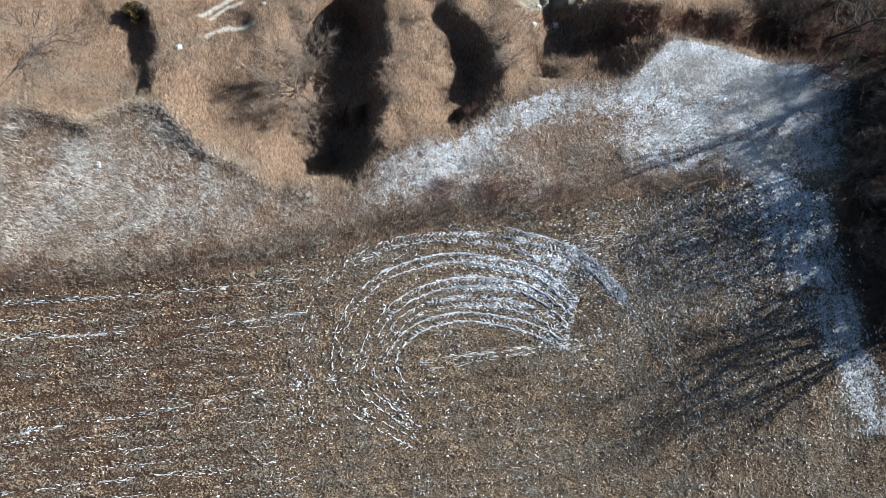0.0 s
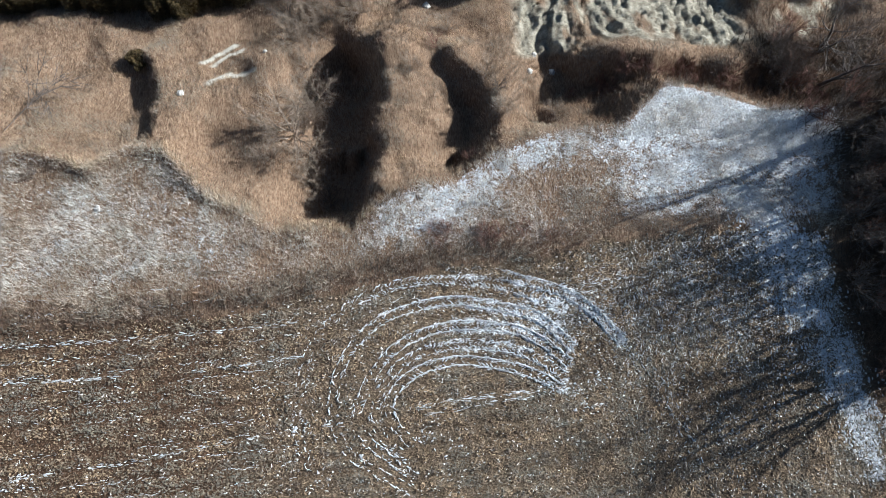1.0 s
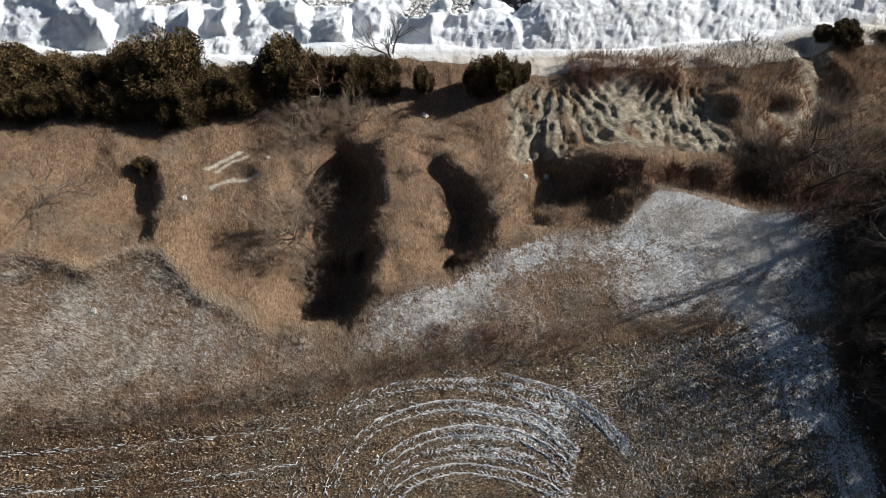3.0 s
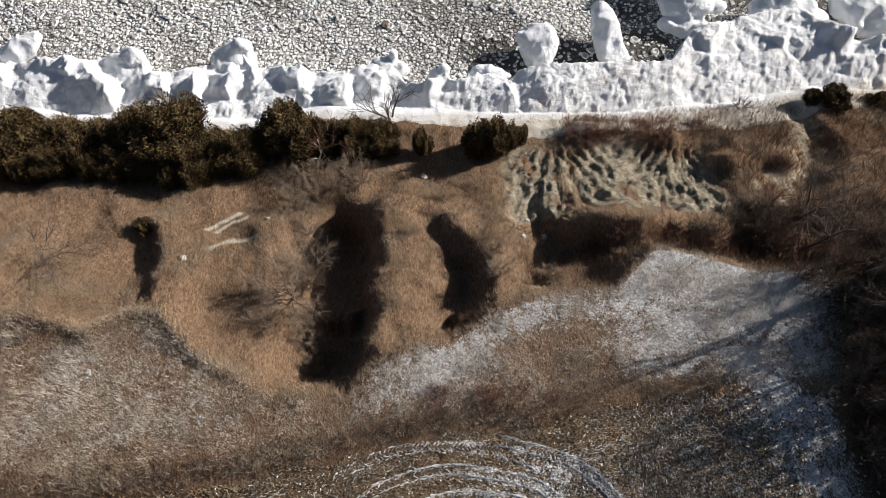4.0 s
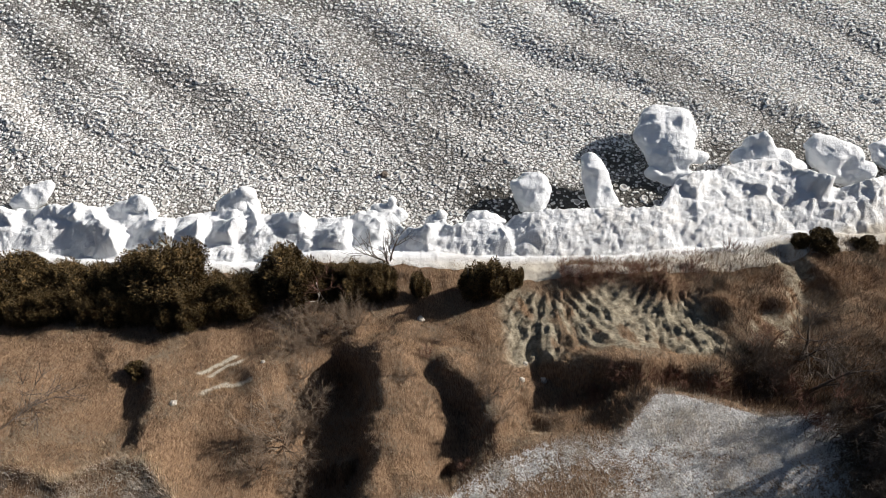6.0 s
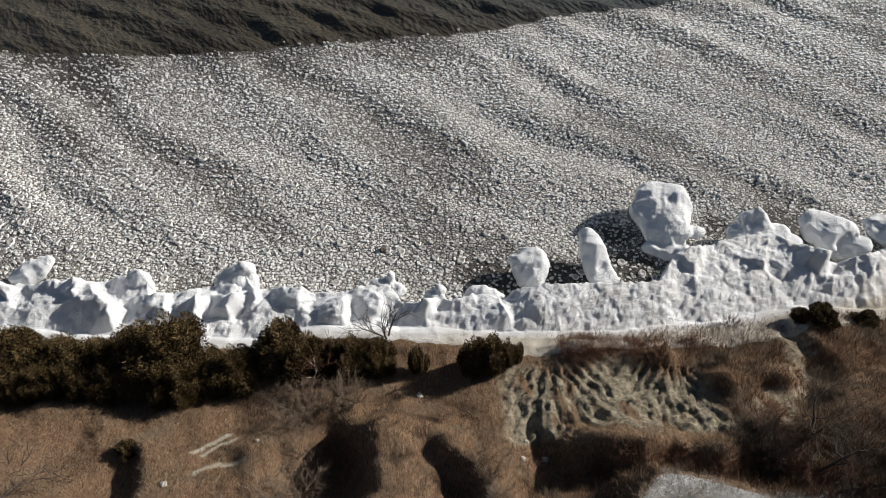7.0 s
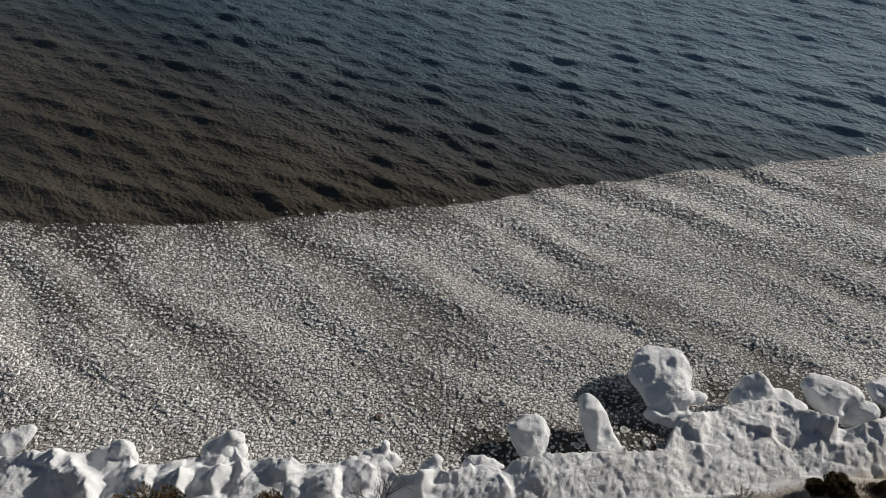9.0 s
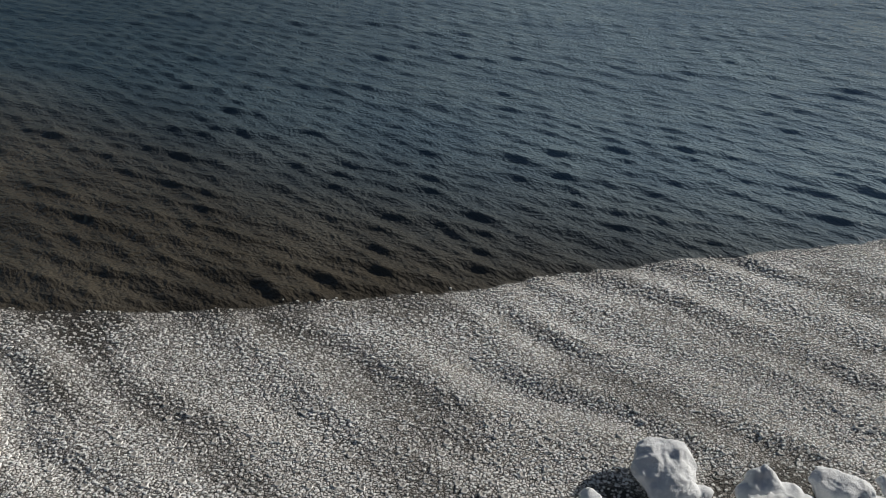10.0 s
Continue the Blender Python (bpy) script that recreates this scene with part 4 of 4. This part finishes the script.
def flecks(name, label, cx, cy, ln, w, ang, lift=0.085):
    """Low irregular scraps of old snow."""
    n, k = len(cx), 7
    t = (np.arange(k)[None] + rng.uniform(-0.3, 0.3, (n, k))) * 2 * math.pi / k
    r = rng.uniform(0.55, 1.2, (n, k))
    ex, ey = np.cos(t) * r * ln[:, None], np.sin(t) * r * w[:, None]
    px = cx[:, None] + ex * np.cos(ang)[:, None] - ey * np.sin(ang)[:, None]
    py = cy[:, None] + ex * np.sin(ang)[:, None] + ey * np.cos(ang)[:, None]
    ring = np.stack([px, py, rest(px, py) - 0.01], -1)
    mid = np.stack([cx, cy, rest(cx, cy) + lift], -1)[:, None]
    v = np.concatenate([ring, mid], 1).reshape(-1, 3)
    i = np.arange(k)
    f = np.stack([i, (i + 1) % k, np.full(k, k)], -1)
    me = mesh_of(name, v, (f[None] + (np.arange(n) * (k + 1))[:, None, None]).reshape(-1, 3), True)
    weight(me, "dirt_shade", np.repeat(np.clip(rng.normal(0.5, 0.25, n), 0, 0.9), k + 1))
    return tagged(part(name, me, SNOW), label, "snow", kind="stuff")


# snow caught in the furrows and in the wheel marks
cx, cy, cl, cw, ca = [], [], [], [], []


def strew(x, y, a, chance, ln, w, jitter):
    ok = rng.random(len(x)) < chance
    x, y, a = x[ok], y[ok], a[ok]
    n = len(x)
    j = rng.normal(0, jitter, n)
    cx.append(x - np.sin(a) * j)
    cy.append(y + np.cos(a) * j)
    cl.append(ln * rng.uniform(0.4, 1.3, n))
    cw.append(w * rng.uniform(0.5, 1.3, n))
    ca.append(a + rng.normal(0, 0.12, n))


for k in range(-3, 16):
    y0 = -0.6 - 0.76 * k
    x, y, a = curve_points([(-23, y0 - 1.1), (-15, y0 - 0.5), (-6.8, y0 + 0.4)], 0.12)
    strew(x, y, a, 0.8 * sst(0.36, 0.6, fbm(x * 0.5 + k * 5, y * 0 + k, 3)), 0.13, 0.024, 0.06)
for pts, chance in (([(-22.5, -3.35), (-15.6, -3.0)], 0.85), ([(-12.2, -2.7), (-9.5, -2.35), (-6.9, -2.0)], 0.6), ([(-21, -7.9), (-15, -7.0), (-6.8, -5.5), (-4.8, -5.3)], 0.55),
                    ([(-22, -1.5), (-13.6, -1.0), (-6.9, -0.3)], 0.35), ([(-22, -11.0), (-15, -10.1), (-8, -9.3)], 0.3), ([(-1.2, -4.5), (1.0, -4.1), (5.2, -3.6)], 0.8), ([(-0.8, -4.8), (1.2, -4.45), (4.8, -3.9)], 0.5),
                    ([(6.1, 1.5), (9.8, 1.9), (12.3, 1.5)], 0.8), ([(6.5, 1.1), (9.8, 1.4), (12.8, 1.0)], 0.7)):
    x, y, a = curve_points(pts, 0.05)
    strew(x, y, a, chance * sst(0.3, 0.55, fbm(x * 1.4, y * 1.4 + 3, 3)), 0.2, 0.03, 0.06)
for k, run in enumerate(WHEELS):
    x, y, a = curve_points(run, 0.055)
    bright = 0.25 + 0.75 * sst(-6, -0.5, x + 0.5 * y)
    if k >= 5:
        bright = bright * (0.35 if k == 5 else 0.15)
    for off, chance in ((-0.22, 0.9), (0.22, 0.8)):
        if k == 4:
            chance *= 0.25
        strew(x - np.sin(a) * off, y + np.cos(a) * off, a, chance * 1.05 * bright, 0.16, 0.036, 0.03)
    x, y, a = curve_points(run, 0.2)
    b = 0.25 + 0.7 * sst(-6, -0.5, x + 0.5 * y)
    for off, skew in ((-0.11, 0.75), (0.11, -0.75)):
        strew(x - np.sin(a) * off, y + np.cos(a) * off, a + skew, b * (1.0 if k in (3, 4) else 0.15 if k == 6 else 0.75), 0.15, 0.034, 0.01)
x, y = scatter(42000, -24, 24, -12, 5, lambda x, y: field_at(x, y) * (0.006 + 0.9 * sst(0.16, 0.45, frost_at(x, y)) * sst(0.4, 0.6, fbm(x * 1.3, y * 1.3, 3))))
strew(x, y, np.where(x > 9, 1.4, 0.1) + rng.normal(0, 0.5, len(x)), 1.0, 0.085, 0.024, 0.0)
for px, py, n in ((6.4, -3.7, 40), (7.9, -3.1, 22), (7.2, -4.4, 16), (5.4, -3.5, 40), (-0.7, -5.9, 24), (0.5, -6.3, 14), (-20.3, -7.9, 20), (-6.9, -5.5, 30)):
    strew(px + 0.4 * rng.standard_normal(n), py + 0.22 * rng.standard_normal(n), rng.normal(0.15, 0.5, n), 1.0, 0.11, 0.05, 0.0)
flecks("snow_scraps", "thin scraps of old snow in furrows and wheel marks", np.concatenate(cx), np.concatenate(cy), np.concatenate(cl), np.concatenate(cw), np.concatenate(ca))
x, y = scatter(42000, 14, 23, -8, 6, lambda x, y: 0.95 * np.exp(-((x - lerp(y, STRIP)) / 1.0) ** 2) * sst(0.38, 0.6, fbm(x * 1.1, y * 0.8, 4)))
flecks("snow_strip", "drifted snow lying in the shade beside the trees", x, y, rng.uniform(0.06, 0.17, len(x)), rng.uniform(0.04, 0.09, len(x)), rng.normal(1.9, 0.5, len(x)), 0.05)

# ---- trees ----
def wood_material(name, dark, pale):
    m, n, l, bsdf = shader(name, 0.85, 0.2)
    grain = texture(n, l, "Noise", 14.0, 4, 0.7, (1, 1, 0.25))
    l.new(ramp(n, l, grain, (0.35, dark), (0.65, pale)), bsdf.inputs["Base Color"])
    return m


BARK = wood_material("bark", (0.07, 0.055, 0.045), (0.17, 0.14, 0.115))
TWIG = wood_material("twigs", (0.075, 0.056, 0.045), (0.17, 0.135, 0.11))
PALETWIG = wood_material("pale_twigs", (0.16, 0.118, 0.085), (0.31, 0.24, 0.18))
REDTWIG = wood_material("red_twigs", (0.12, 0.06, 0.045), (0.22, 0.12, 0.085))
BIRCH = wood_material("pale_bark", (0.35, 0.31, 0.27), (0.62, 0.58, 0.53))


def prisms(name, segs, sides=4):
    """Tapered sticks: rows of x0 y0 z0 r0 x1 y1 z1 r1."""
    s = np.array(segs, float)
    a, b = s[:, 0:3], s[:, 4:7]
    d = b - a
    d /= np.linalg.norm(d, axis=1)[:, None] + 1e-9
    ref = np.where(np.abs(d[:, 2:3]) > 0.9, [[1.0, 0, 0]], [[0, 0, 1.0]])
    u = np.cross(d, ref)
    u /= np.linalg.norm(u, axis=1)[:, None] + 1e-9
    w = np.cross(d, u)
    t = np.arange(sides) * 2 * math.pi / sides
    ring = u[:, None] * np.cos(t)[None, :, None] + w[:, None] * np.sin(t)[None, :, None]
    v = np.concatenate([a[:, None] + ring * s[:, 3][:, None, None], b[:, None] + ring * s[:, 7][:, None, None]], 1)
    i, j = np.arange(sides), (np.arange(sides) + 1) % sides
    f = np.stack([i, j, sides + j, sides + i], -1)
    return mesh_of(name, v.reshape(-1, 3), (f[None] + (np.arange(len(s)) * 2 * sides)[:, None, None]).reshape(-1, 4), True)


TWIG_R = 0.016


def grow(g, p, d, length, radius, depth, thick, thin, kids=3, wild=0.5, up=0.15):
    """One limb in bent pieces, then its own limbs."""
    steps = 3
    for i in range(steps):
        d = (d + Vector(g.normal(0, 0.13, 3)) + Vector((0, 0, up * 0.4))).normalized()
        q = p + d * length / steps
        r1 = radius * (1 - 0.55 * (i + 1) / steps)
        (thick if radius > 0.02 else thin).append((*p, radius * (1 - 0.55 * i / steps), *q, r1))
        p = q
        if depth > 0:
            for _ in range(kids if i else 1):
                side = (d + Vector(g.normal(0, 1, 3)) * wild + Vector((0, 0, up))).normalized()
                grow(g, p, side, length * g.uniform(0.5, 0.75), max(r1 * 0.62, TWIG_R), depth - 1, thick, thin, max(2, kids - 1), wild, up)


def bare_tree(name, label, height, seed, stems=1, flare=0.2, depth=3, kids=3, bark=BARK, twig=TWIG, radius=0.09, wild=0.55):
    g = np.random.default_rng(seed)
    base = new(name)
    thick, thin = [], []
    for i in range(stems):
        a = 2 * math.pi * (i + g.uniform(-0.3, 0.3)) / stems
        d = Vector((math.cos(a) * flare, math.sin(a) * flare, 1)).normalized()
        grow(g, Vector((math.cos(a) * 0.08 * (stems > 1), math.sin(a) * 0.08 * (stems > 1), -0.15)), d, height * g.uniform(0.45, 0.6), radius, depth, thick, thin, kids, wild)
    part("trunk", prisms("trunk", thick, 5), bark, base)
    tagged(part("crown", prisms("crown", thin, 3), twig, base), kind="stuff")
    return tagged(base, label, "tree" if height > 3 else "shrub")


def ground_z(x, y):
    return float(rest(np.array([x]), np.array([y]))[0])


def plant(model, x, y, scale=1.0, turn=0.0, first=False):
    m = pose(x, y, ground_z(x, y), 0, 0, turn)
    ob = model if first else copy_thing(model, m)
    ob.matrix_basis = m @ Matrix.Diagonal((scale, scale, scale, 1))
    return ob


tall = [bare_tree("bare_tree", "tall leafless tree at the field's edge", 8.5, 31, 1, 0.1, 3, 3, radius=0.2), bare_tree("bare_tree", "tall leafless tree at the field's edge", 7.5, 32, 2, 0.2, 3, 3, radius=0.17), bare_tree("bare_tree", "leafless grey tree with spreading limbs", 8.0, 33, 1, 0.15, 3, 3, radius=0.18, wild=0.75)]
TWIG_R = 0.0095
shrubs = [bare_tree("bare_shrub", "leafless pale grey shrub with fanning stems", 2.6, 41, 9, 0.55, 2, 4, PALETWIG, PALETWIG, 0.04), bare_tree("bare_shrub", "leafless brown shrub with tangled twigs", 1.8, 42, 8, 0.75, 2, 3, REDTWIG, REDTWIG, 0.035), bare_tree("bare_shrub", "leafless grey-brown thicket shrub", 2.2, 43, 9, 0.6, 2, 3, BARK, TWIG, 0.035)]
bramble = [bare_tree("bramble", "low leafless red-brown bramble bush", 1.5, 44, 16, 0.9, 1, 4, REDTWIG, REDTWIG, 0.025)]
used = set()


def put(models, k, x, y, s, turn, group):
    m = models[k % len(models)]
    ob = plant(m, x, y, s, turn, (id(models), k % len(models)) not in used)
    used.add((id(models), k % len(models)))
    tagged(ob, group=group)


g = np.random.default_rng(5)
spots = [(22.6, 10.4, 0.95), (21.8, 15.2, 0.7), (24.5, 4.5, 1.15), (24.0, 1.0, 1.05), (25.5, -1.5, 1.2), (26.5, 2.5, 1.2), (23.4, 6.8, 1.0), (25.6, 8.5, 1.0), (28.5, 6.0, 1.2), (29.0, 0.5, 1.2), (27.5, 12.5, 0.9), (30.5, 9.5, 1.1), (31.5, 3.5, 1.2), (32.5, 14.0, 0.9), (20.8, 12.6, 0.6)]
for k, (x, y, s) in enumerate(spots):
    put(tall, k, x, y, s * g.uniform(0.9, 1.1), g.uniform(0, 360), "bare trees beside the field")
for k in range(54):
    y = g.uniform(-3, 16)
    x = float(lerp(y, BRUSH_EDGE)) + (g.uniform(0.6, 9) if k < 40 else g.uniform(0.8, 4.0))
    put(shrubs, 1 + k % 2, x, y, g.uniform(0.7, 1.15), g.uniform(0, 360), "thicket beside the field")
for k, (x, y, s) in enumerate([(-8.4, 10.2, 1.3), (-7.7, 12.0, 1.15), (-7.4, 9.0, 0.8), (19.2, 12.8, 0.8), (19.0, 14.4, 0.8), (-9.6, 18.9, 0.8), (-8.2, 19.6, 0.7), (-0.4, 15.9, 0.6), (-6.2, 6.4, 0.6), (-6.4, 7.6, 0.6), (1.6, 8.4, 0.45), (3.2, 12.6, 0.5), (2.6, 13.6, 0.5), (21.4, 9.0, 0.9), (20.4, 6.0, 0.8), (-9.8, 20.6, 0.7), (7.5, 12.6, 0.5), (-10.8, 19.8, 0.6), (-7.6, 11.4, 0.7), (-7.4, 13.6, 0.75), (-8.0, 15.0, 0.7), (-7.2, 7.4, 0.65), (-6.6, 5.8, 0.5), (-9.2, 8.6, 0.6), (3.6, 11.2, 0.5), (6.4, 11.2, 0.45), (20.2, 10.0, 0.8), (21.8, 7.4, 0.9), (-7.2, 18.6, 0.8), (-6.0, 19.6, 0.8), (-5.0, 18.8, 0.7), (-8.0, 17.6, 0.8), (-9.0, 16.8, 0.7), (-1.6, 14.0, 0.45), (0.4, 17.6, 0.5)]):
    put(shrubs, 2 if x > 18 else 0 if k < 5 or k > 17 else k % 3, x, y, s, g.uniform(0, 360), "shrubs on the bluff")
for k in range(40):
    x, y = g.uniform(8.5, 19), g.uniform(21.8, 24.6)
    put(bramble, 0, x, y, g.uniform(0.5, 0.85), g.uniform(0, 360), "low brambles above the shore")
put(bramble, 0, 22.3, 26.2, 0.9, 40, "low brambles above the shore")
for k in range(14):
    x = g.uniform(8.5, 18)
    put(bramble, 0, x, g.uniform(12.2, 13.8), g.uniform(0.5, 0.9), g.uniform(0, 360), "brambles below the rim")
for k in range(10):
    x = g.uniform(-0.5, 6)
    put(bramble, 0, x, float(lerp(x, FIELD_EDGE)) + g.uniform(0.7, 2.2), g.uniform(0.4, 0.7), g.uniform(0, 360), "red-brown weeds at the field edge")
TWIG_R = 0.019
put(shrubs, 2, -20.6, 7.3, 0.3, 10, "shrubs on the bluff")
sapling = bare_tree("bare_sapling", "slender leafless sapling at the foot of the bluff", 4.4, 51, 3, 0.4, 2, 3, BARK, BARK, 0.085)
plant(sapling, -3.3, 25.2, 1.0, 20, True)
for k, (x, y, turn) in enumerate(((-8.1, 21.3, 0), (-7.3, 21.1, 140))):
    birch = bare_tree("pale_birch", "leaning pale-barked leafless birch among evergreens", 4.6, 61 + k, 1, 0.45, 2, 2, BIRCH, REDTWIG, 0.055)
    plant(birch, x, y, 1.0, turn, True)

# ---- evergreens ----
def foliage_material():
    m, n, l, bsdf = shader("cedar_foliage", 0.8, 0.2)
    geo = n.new("ShaderNodeNewGeometry")
    col = ramp(n, l, geo.outputs["Random Per Island"], (0.0, (0.022, 0.017, 0.008)), (0.5, (0.078, 0.054, 0.022)), (1.0, (0.17, 0.11, 0.043)))
    l.new(col, bsdf.inputs["Base Color"])
    return m


CEDAR = foliage_material()


def evergreen(label, height, width, seed, lobes=26, sprays=9000, tuft=0.13, column=0.0):
    g = np.random.default_rng(seed)
    base = new("evergreen")
    thick, thin = [], []
    grow(g, Vector((0, 0, -0.2)), Vector((0, 0, 1)), height * 0.7, 0.09, 0, thick, thin)
    part("trunk", prisms("trunk", thick + thin, 5), BARK, base)
    a = g.uniform(0, 2 * math.pi, lobes)
    off = width * np.sqrt(g.uniform(0, 1, lobes)) * 0.75 * (1 - 0.5 * column)
    off[0] = 0
    top = height * (1 - 0.5 * (off / width) ** 1.3) * g.uniform(0.72, 1.0, lobes)
    top[0] = height
    foot = top * g.uniform(0.0, 0.35, lobes)
    rad = width * g.uniform(0.3, 0.5, lobes)
    k = g.integers(0, lobes, sprays)
    t = 1 - np.sqrt(g.uniform(0, 1, sprays))
    ang = g.uniform(0, 2 * math.pi, sprays)
    r = rad[k] * (1 - t) ** 0.6 * np.sqrt(g.uniform(0.3, 1.1, sprays)) * np.minimum(1, 0.5 + 3 * t)
    p = np.stack([np.cos(a[k]) * off[k] + np.cos(ang) * r, np.sin(a[k]) * off[k] + np.sin(ang) * r, foot[k] + t * (top - foot)[k] + 0.1], -1)
    out = np.stack([np.cos(ang), np.sin(ang), g.uniform(0.4, 1.2, sprays)], -1) + 0.4 * g.standard_normal((sprays, 3))
    out /= np.linalg.norm(out, axis=1)[:, None]
    s = np.cross(out, g.standard_normal((sprays, 3)))
    s /= np.linalg.norm(s, axis=1)[:, None]
    size = tuft * g.uniform(0.6, 1.4, sprays)[:, None]
    inner = np.arange(sprays) % 5 == 0
    p[inner, :2] -= np.stack([np.cos(ang) * r, np.sin(ang) * r], -1)[inner] * 0.6
    p[inner, 2] *= 0.85
    size[inner] *= 1.9
    v = np.stack([p - s * size * 0.32, p + s * size * 0.32, p + out * size * 1.4], 1).reshape(-1, 3)
    part("crown", mesh_of("crown", v, np.arange(3 * sprays).reshape(-1, 3)), CEDAR, base)
    return tagged(base, label, "evergreen tree", "evergreens at the foot of the bluff")


bushy = [evergreen("broad olive-brown evergreen bush at the bluff's foot", 4.8, 2.1, 71, 34, 42000, 0.085), evergreen("dense olive-brown evergreen at the bluff's foot", 4.5, 1.8, 72, 28, 36000, 0.085)]
slim = [evergreen("slim dark green evergreen at the bluff's foot", 4.0, 0.95, 73, 16, 16000, 0.075, 0.3)]
for k, (x, y, s, t) in enumerate([(-29.8, 22.8, 1.0, 0), (-27.4, 23.0, 0.95, 60), (-25.6, 23.6, 1.0, 20), (-23.6, 22.8, 0.95, 130), (-21.4, 23.0, 0.95, 200), (-18.9, 22.0, 0.8, 280), (-17.4, 23.0, 1.15, 90), (-15.2, 22.9, 1.0, 10), (-32.0, 22.2, 1.05, 70), (-35.0, 22.0, 1.05, 150), (-11.4, 23.2, 0.95, 40), (-9.8, 23.4, 0.95, 310), (-5.4, 23.6, 0.9, 170), (-3.8, 23.4, 0.85, 260), (-13.0, 22.0, 0.7, 100), (-26.0, 22.2, 0.8, 220), (-20.0, 23.2, 0.9, 340), (-7.6, 23.4, 0.75, 80)]):
    plant(bushy[k % 2], x, y - 1.1, s * (1.02 + 0.28 * math.sin(k * 2.4)), t, k < 2)
for k in range(14):
    plant(bushy[k % 2], -34.5 + 1.55 * k, 20.1 + 0.35 * math.sin(2.1 * k) - 0.02 * k, 0.72 + 0.12 * math.sin(3.7 * k), 77 * k)
for k, (x, y, s, t) in enumerate([(2.6, 21.9, 1.15, 0), (3.3, 22.6, 0.85, 70), (4.0, 22.0, 1.25, 150), (4.9, 22.3, 0.95, 250), (5.8, 22.7, 0.6, 10), (-1.0, 22.0, 0.9, 200), (-6.6, 22.6, 0.95, 90), (-5.9, 21.4, 0.75, 40), (-19.9, 20.2, 0.75, 33)]):
    plant(slim[0], x, y, s, t, k == 0)
# unseen evergreens beyond the bare trees, added to shade the thicket and field edge
for k, (x, y, sc) in enumerate(((28.4, 3.0, 1.3), (26.8, 7.6, 1.0), (27.4, 10.4, 1.1), (28.8, 13.4, 1.05), (26.0, 4.4, 0.85))):
    plant(bushy[k % 2], x, y, sc, 50 * k)
low = evergreen("low dark spreading juniper on the slope", 1.0, 0.9, 74, 18, 12000, 0.06)
plant(low, -17.9, 15.0, 0.75, 0, True)
for x, y, s in ((28.6, 26.0, 1.3), (27.2, 26.2, 0.9), (31.8, 26.0, 1.1)):
    plant(low, x, y, s, x * 30)

# ---- fallen tree, stones ----
thick, thin = [], []
gf = np.random.default_rng(81)
grow(gf, Vector((0, 0, 0.12)), Vector((0.35, 1, 0.02)).normalized(), 2.6, 0.024, 2, thick, thin, 5, 0.7, 0.0)
fallen = new("fallen_tree")
part("trunk", prisms("trunk", thick, 5), TWIG, fallen)
tagged(part("crown", prisms("crown", thin, 3), TWIG, fallen), kind="stuff")
fallen.matrix_world = pose(-23.4, 9.9, ground_z(-23.4, 9.9), -22, 0, 0)
tagged(fallen, "grey fallen dead tree lying on the grass slope", "fallen tree")


def stone(x, y, r, seed, label, material):
    bm = bmesh.new()
    bmesh.ops.create_icosphere(bm, subdivisions=3, radius=r)
    for v in bm.verts:
        v.co *= 1 + 0.45 * noise.noise(v.co * 1.6 / r + Vector((seed, 0, 0)))
        v.co.z *= 0.6
    me = bpy.data.meshes.new("stone")
    bm.to_mesh(me)
    bm.free()
    me.materials.append(material)
    ob = new("stone", me)
    ob.location = (x, y, (ground_z(x, y) if y < 28 else LAKE + 0.05) + r * 0.25)
    tagged(ob, label, "stone", "stones on the bluff")


PALE = wood_material("pale_stone", (0.30, 0.27, 0.23), (0.46, 0.43, 0.38))
for k, (x, y, r) in enumerate(((-17.3, 5.4, 0.16), (-14.6, 12.4, 0.2), (-0.9, 19.5, 0.22), (6.6, 14.4, 0.2), (5.1, 14.0, 0.18), (5.6, 15.6, 0.16), (-10.4, 15.6, 0.14))):
    stone(x, y, r, k, "pale weathered stone lying in dry grass", PALE)

stone(-4.1, 34.4, 0.3, 40, "dark wet lump frozen into the slush", BARK)
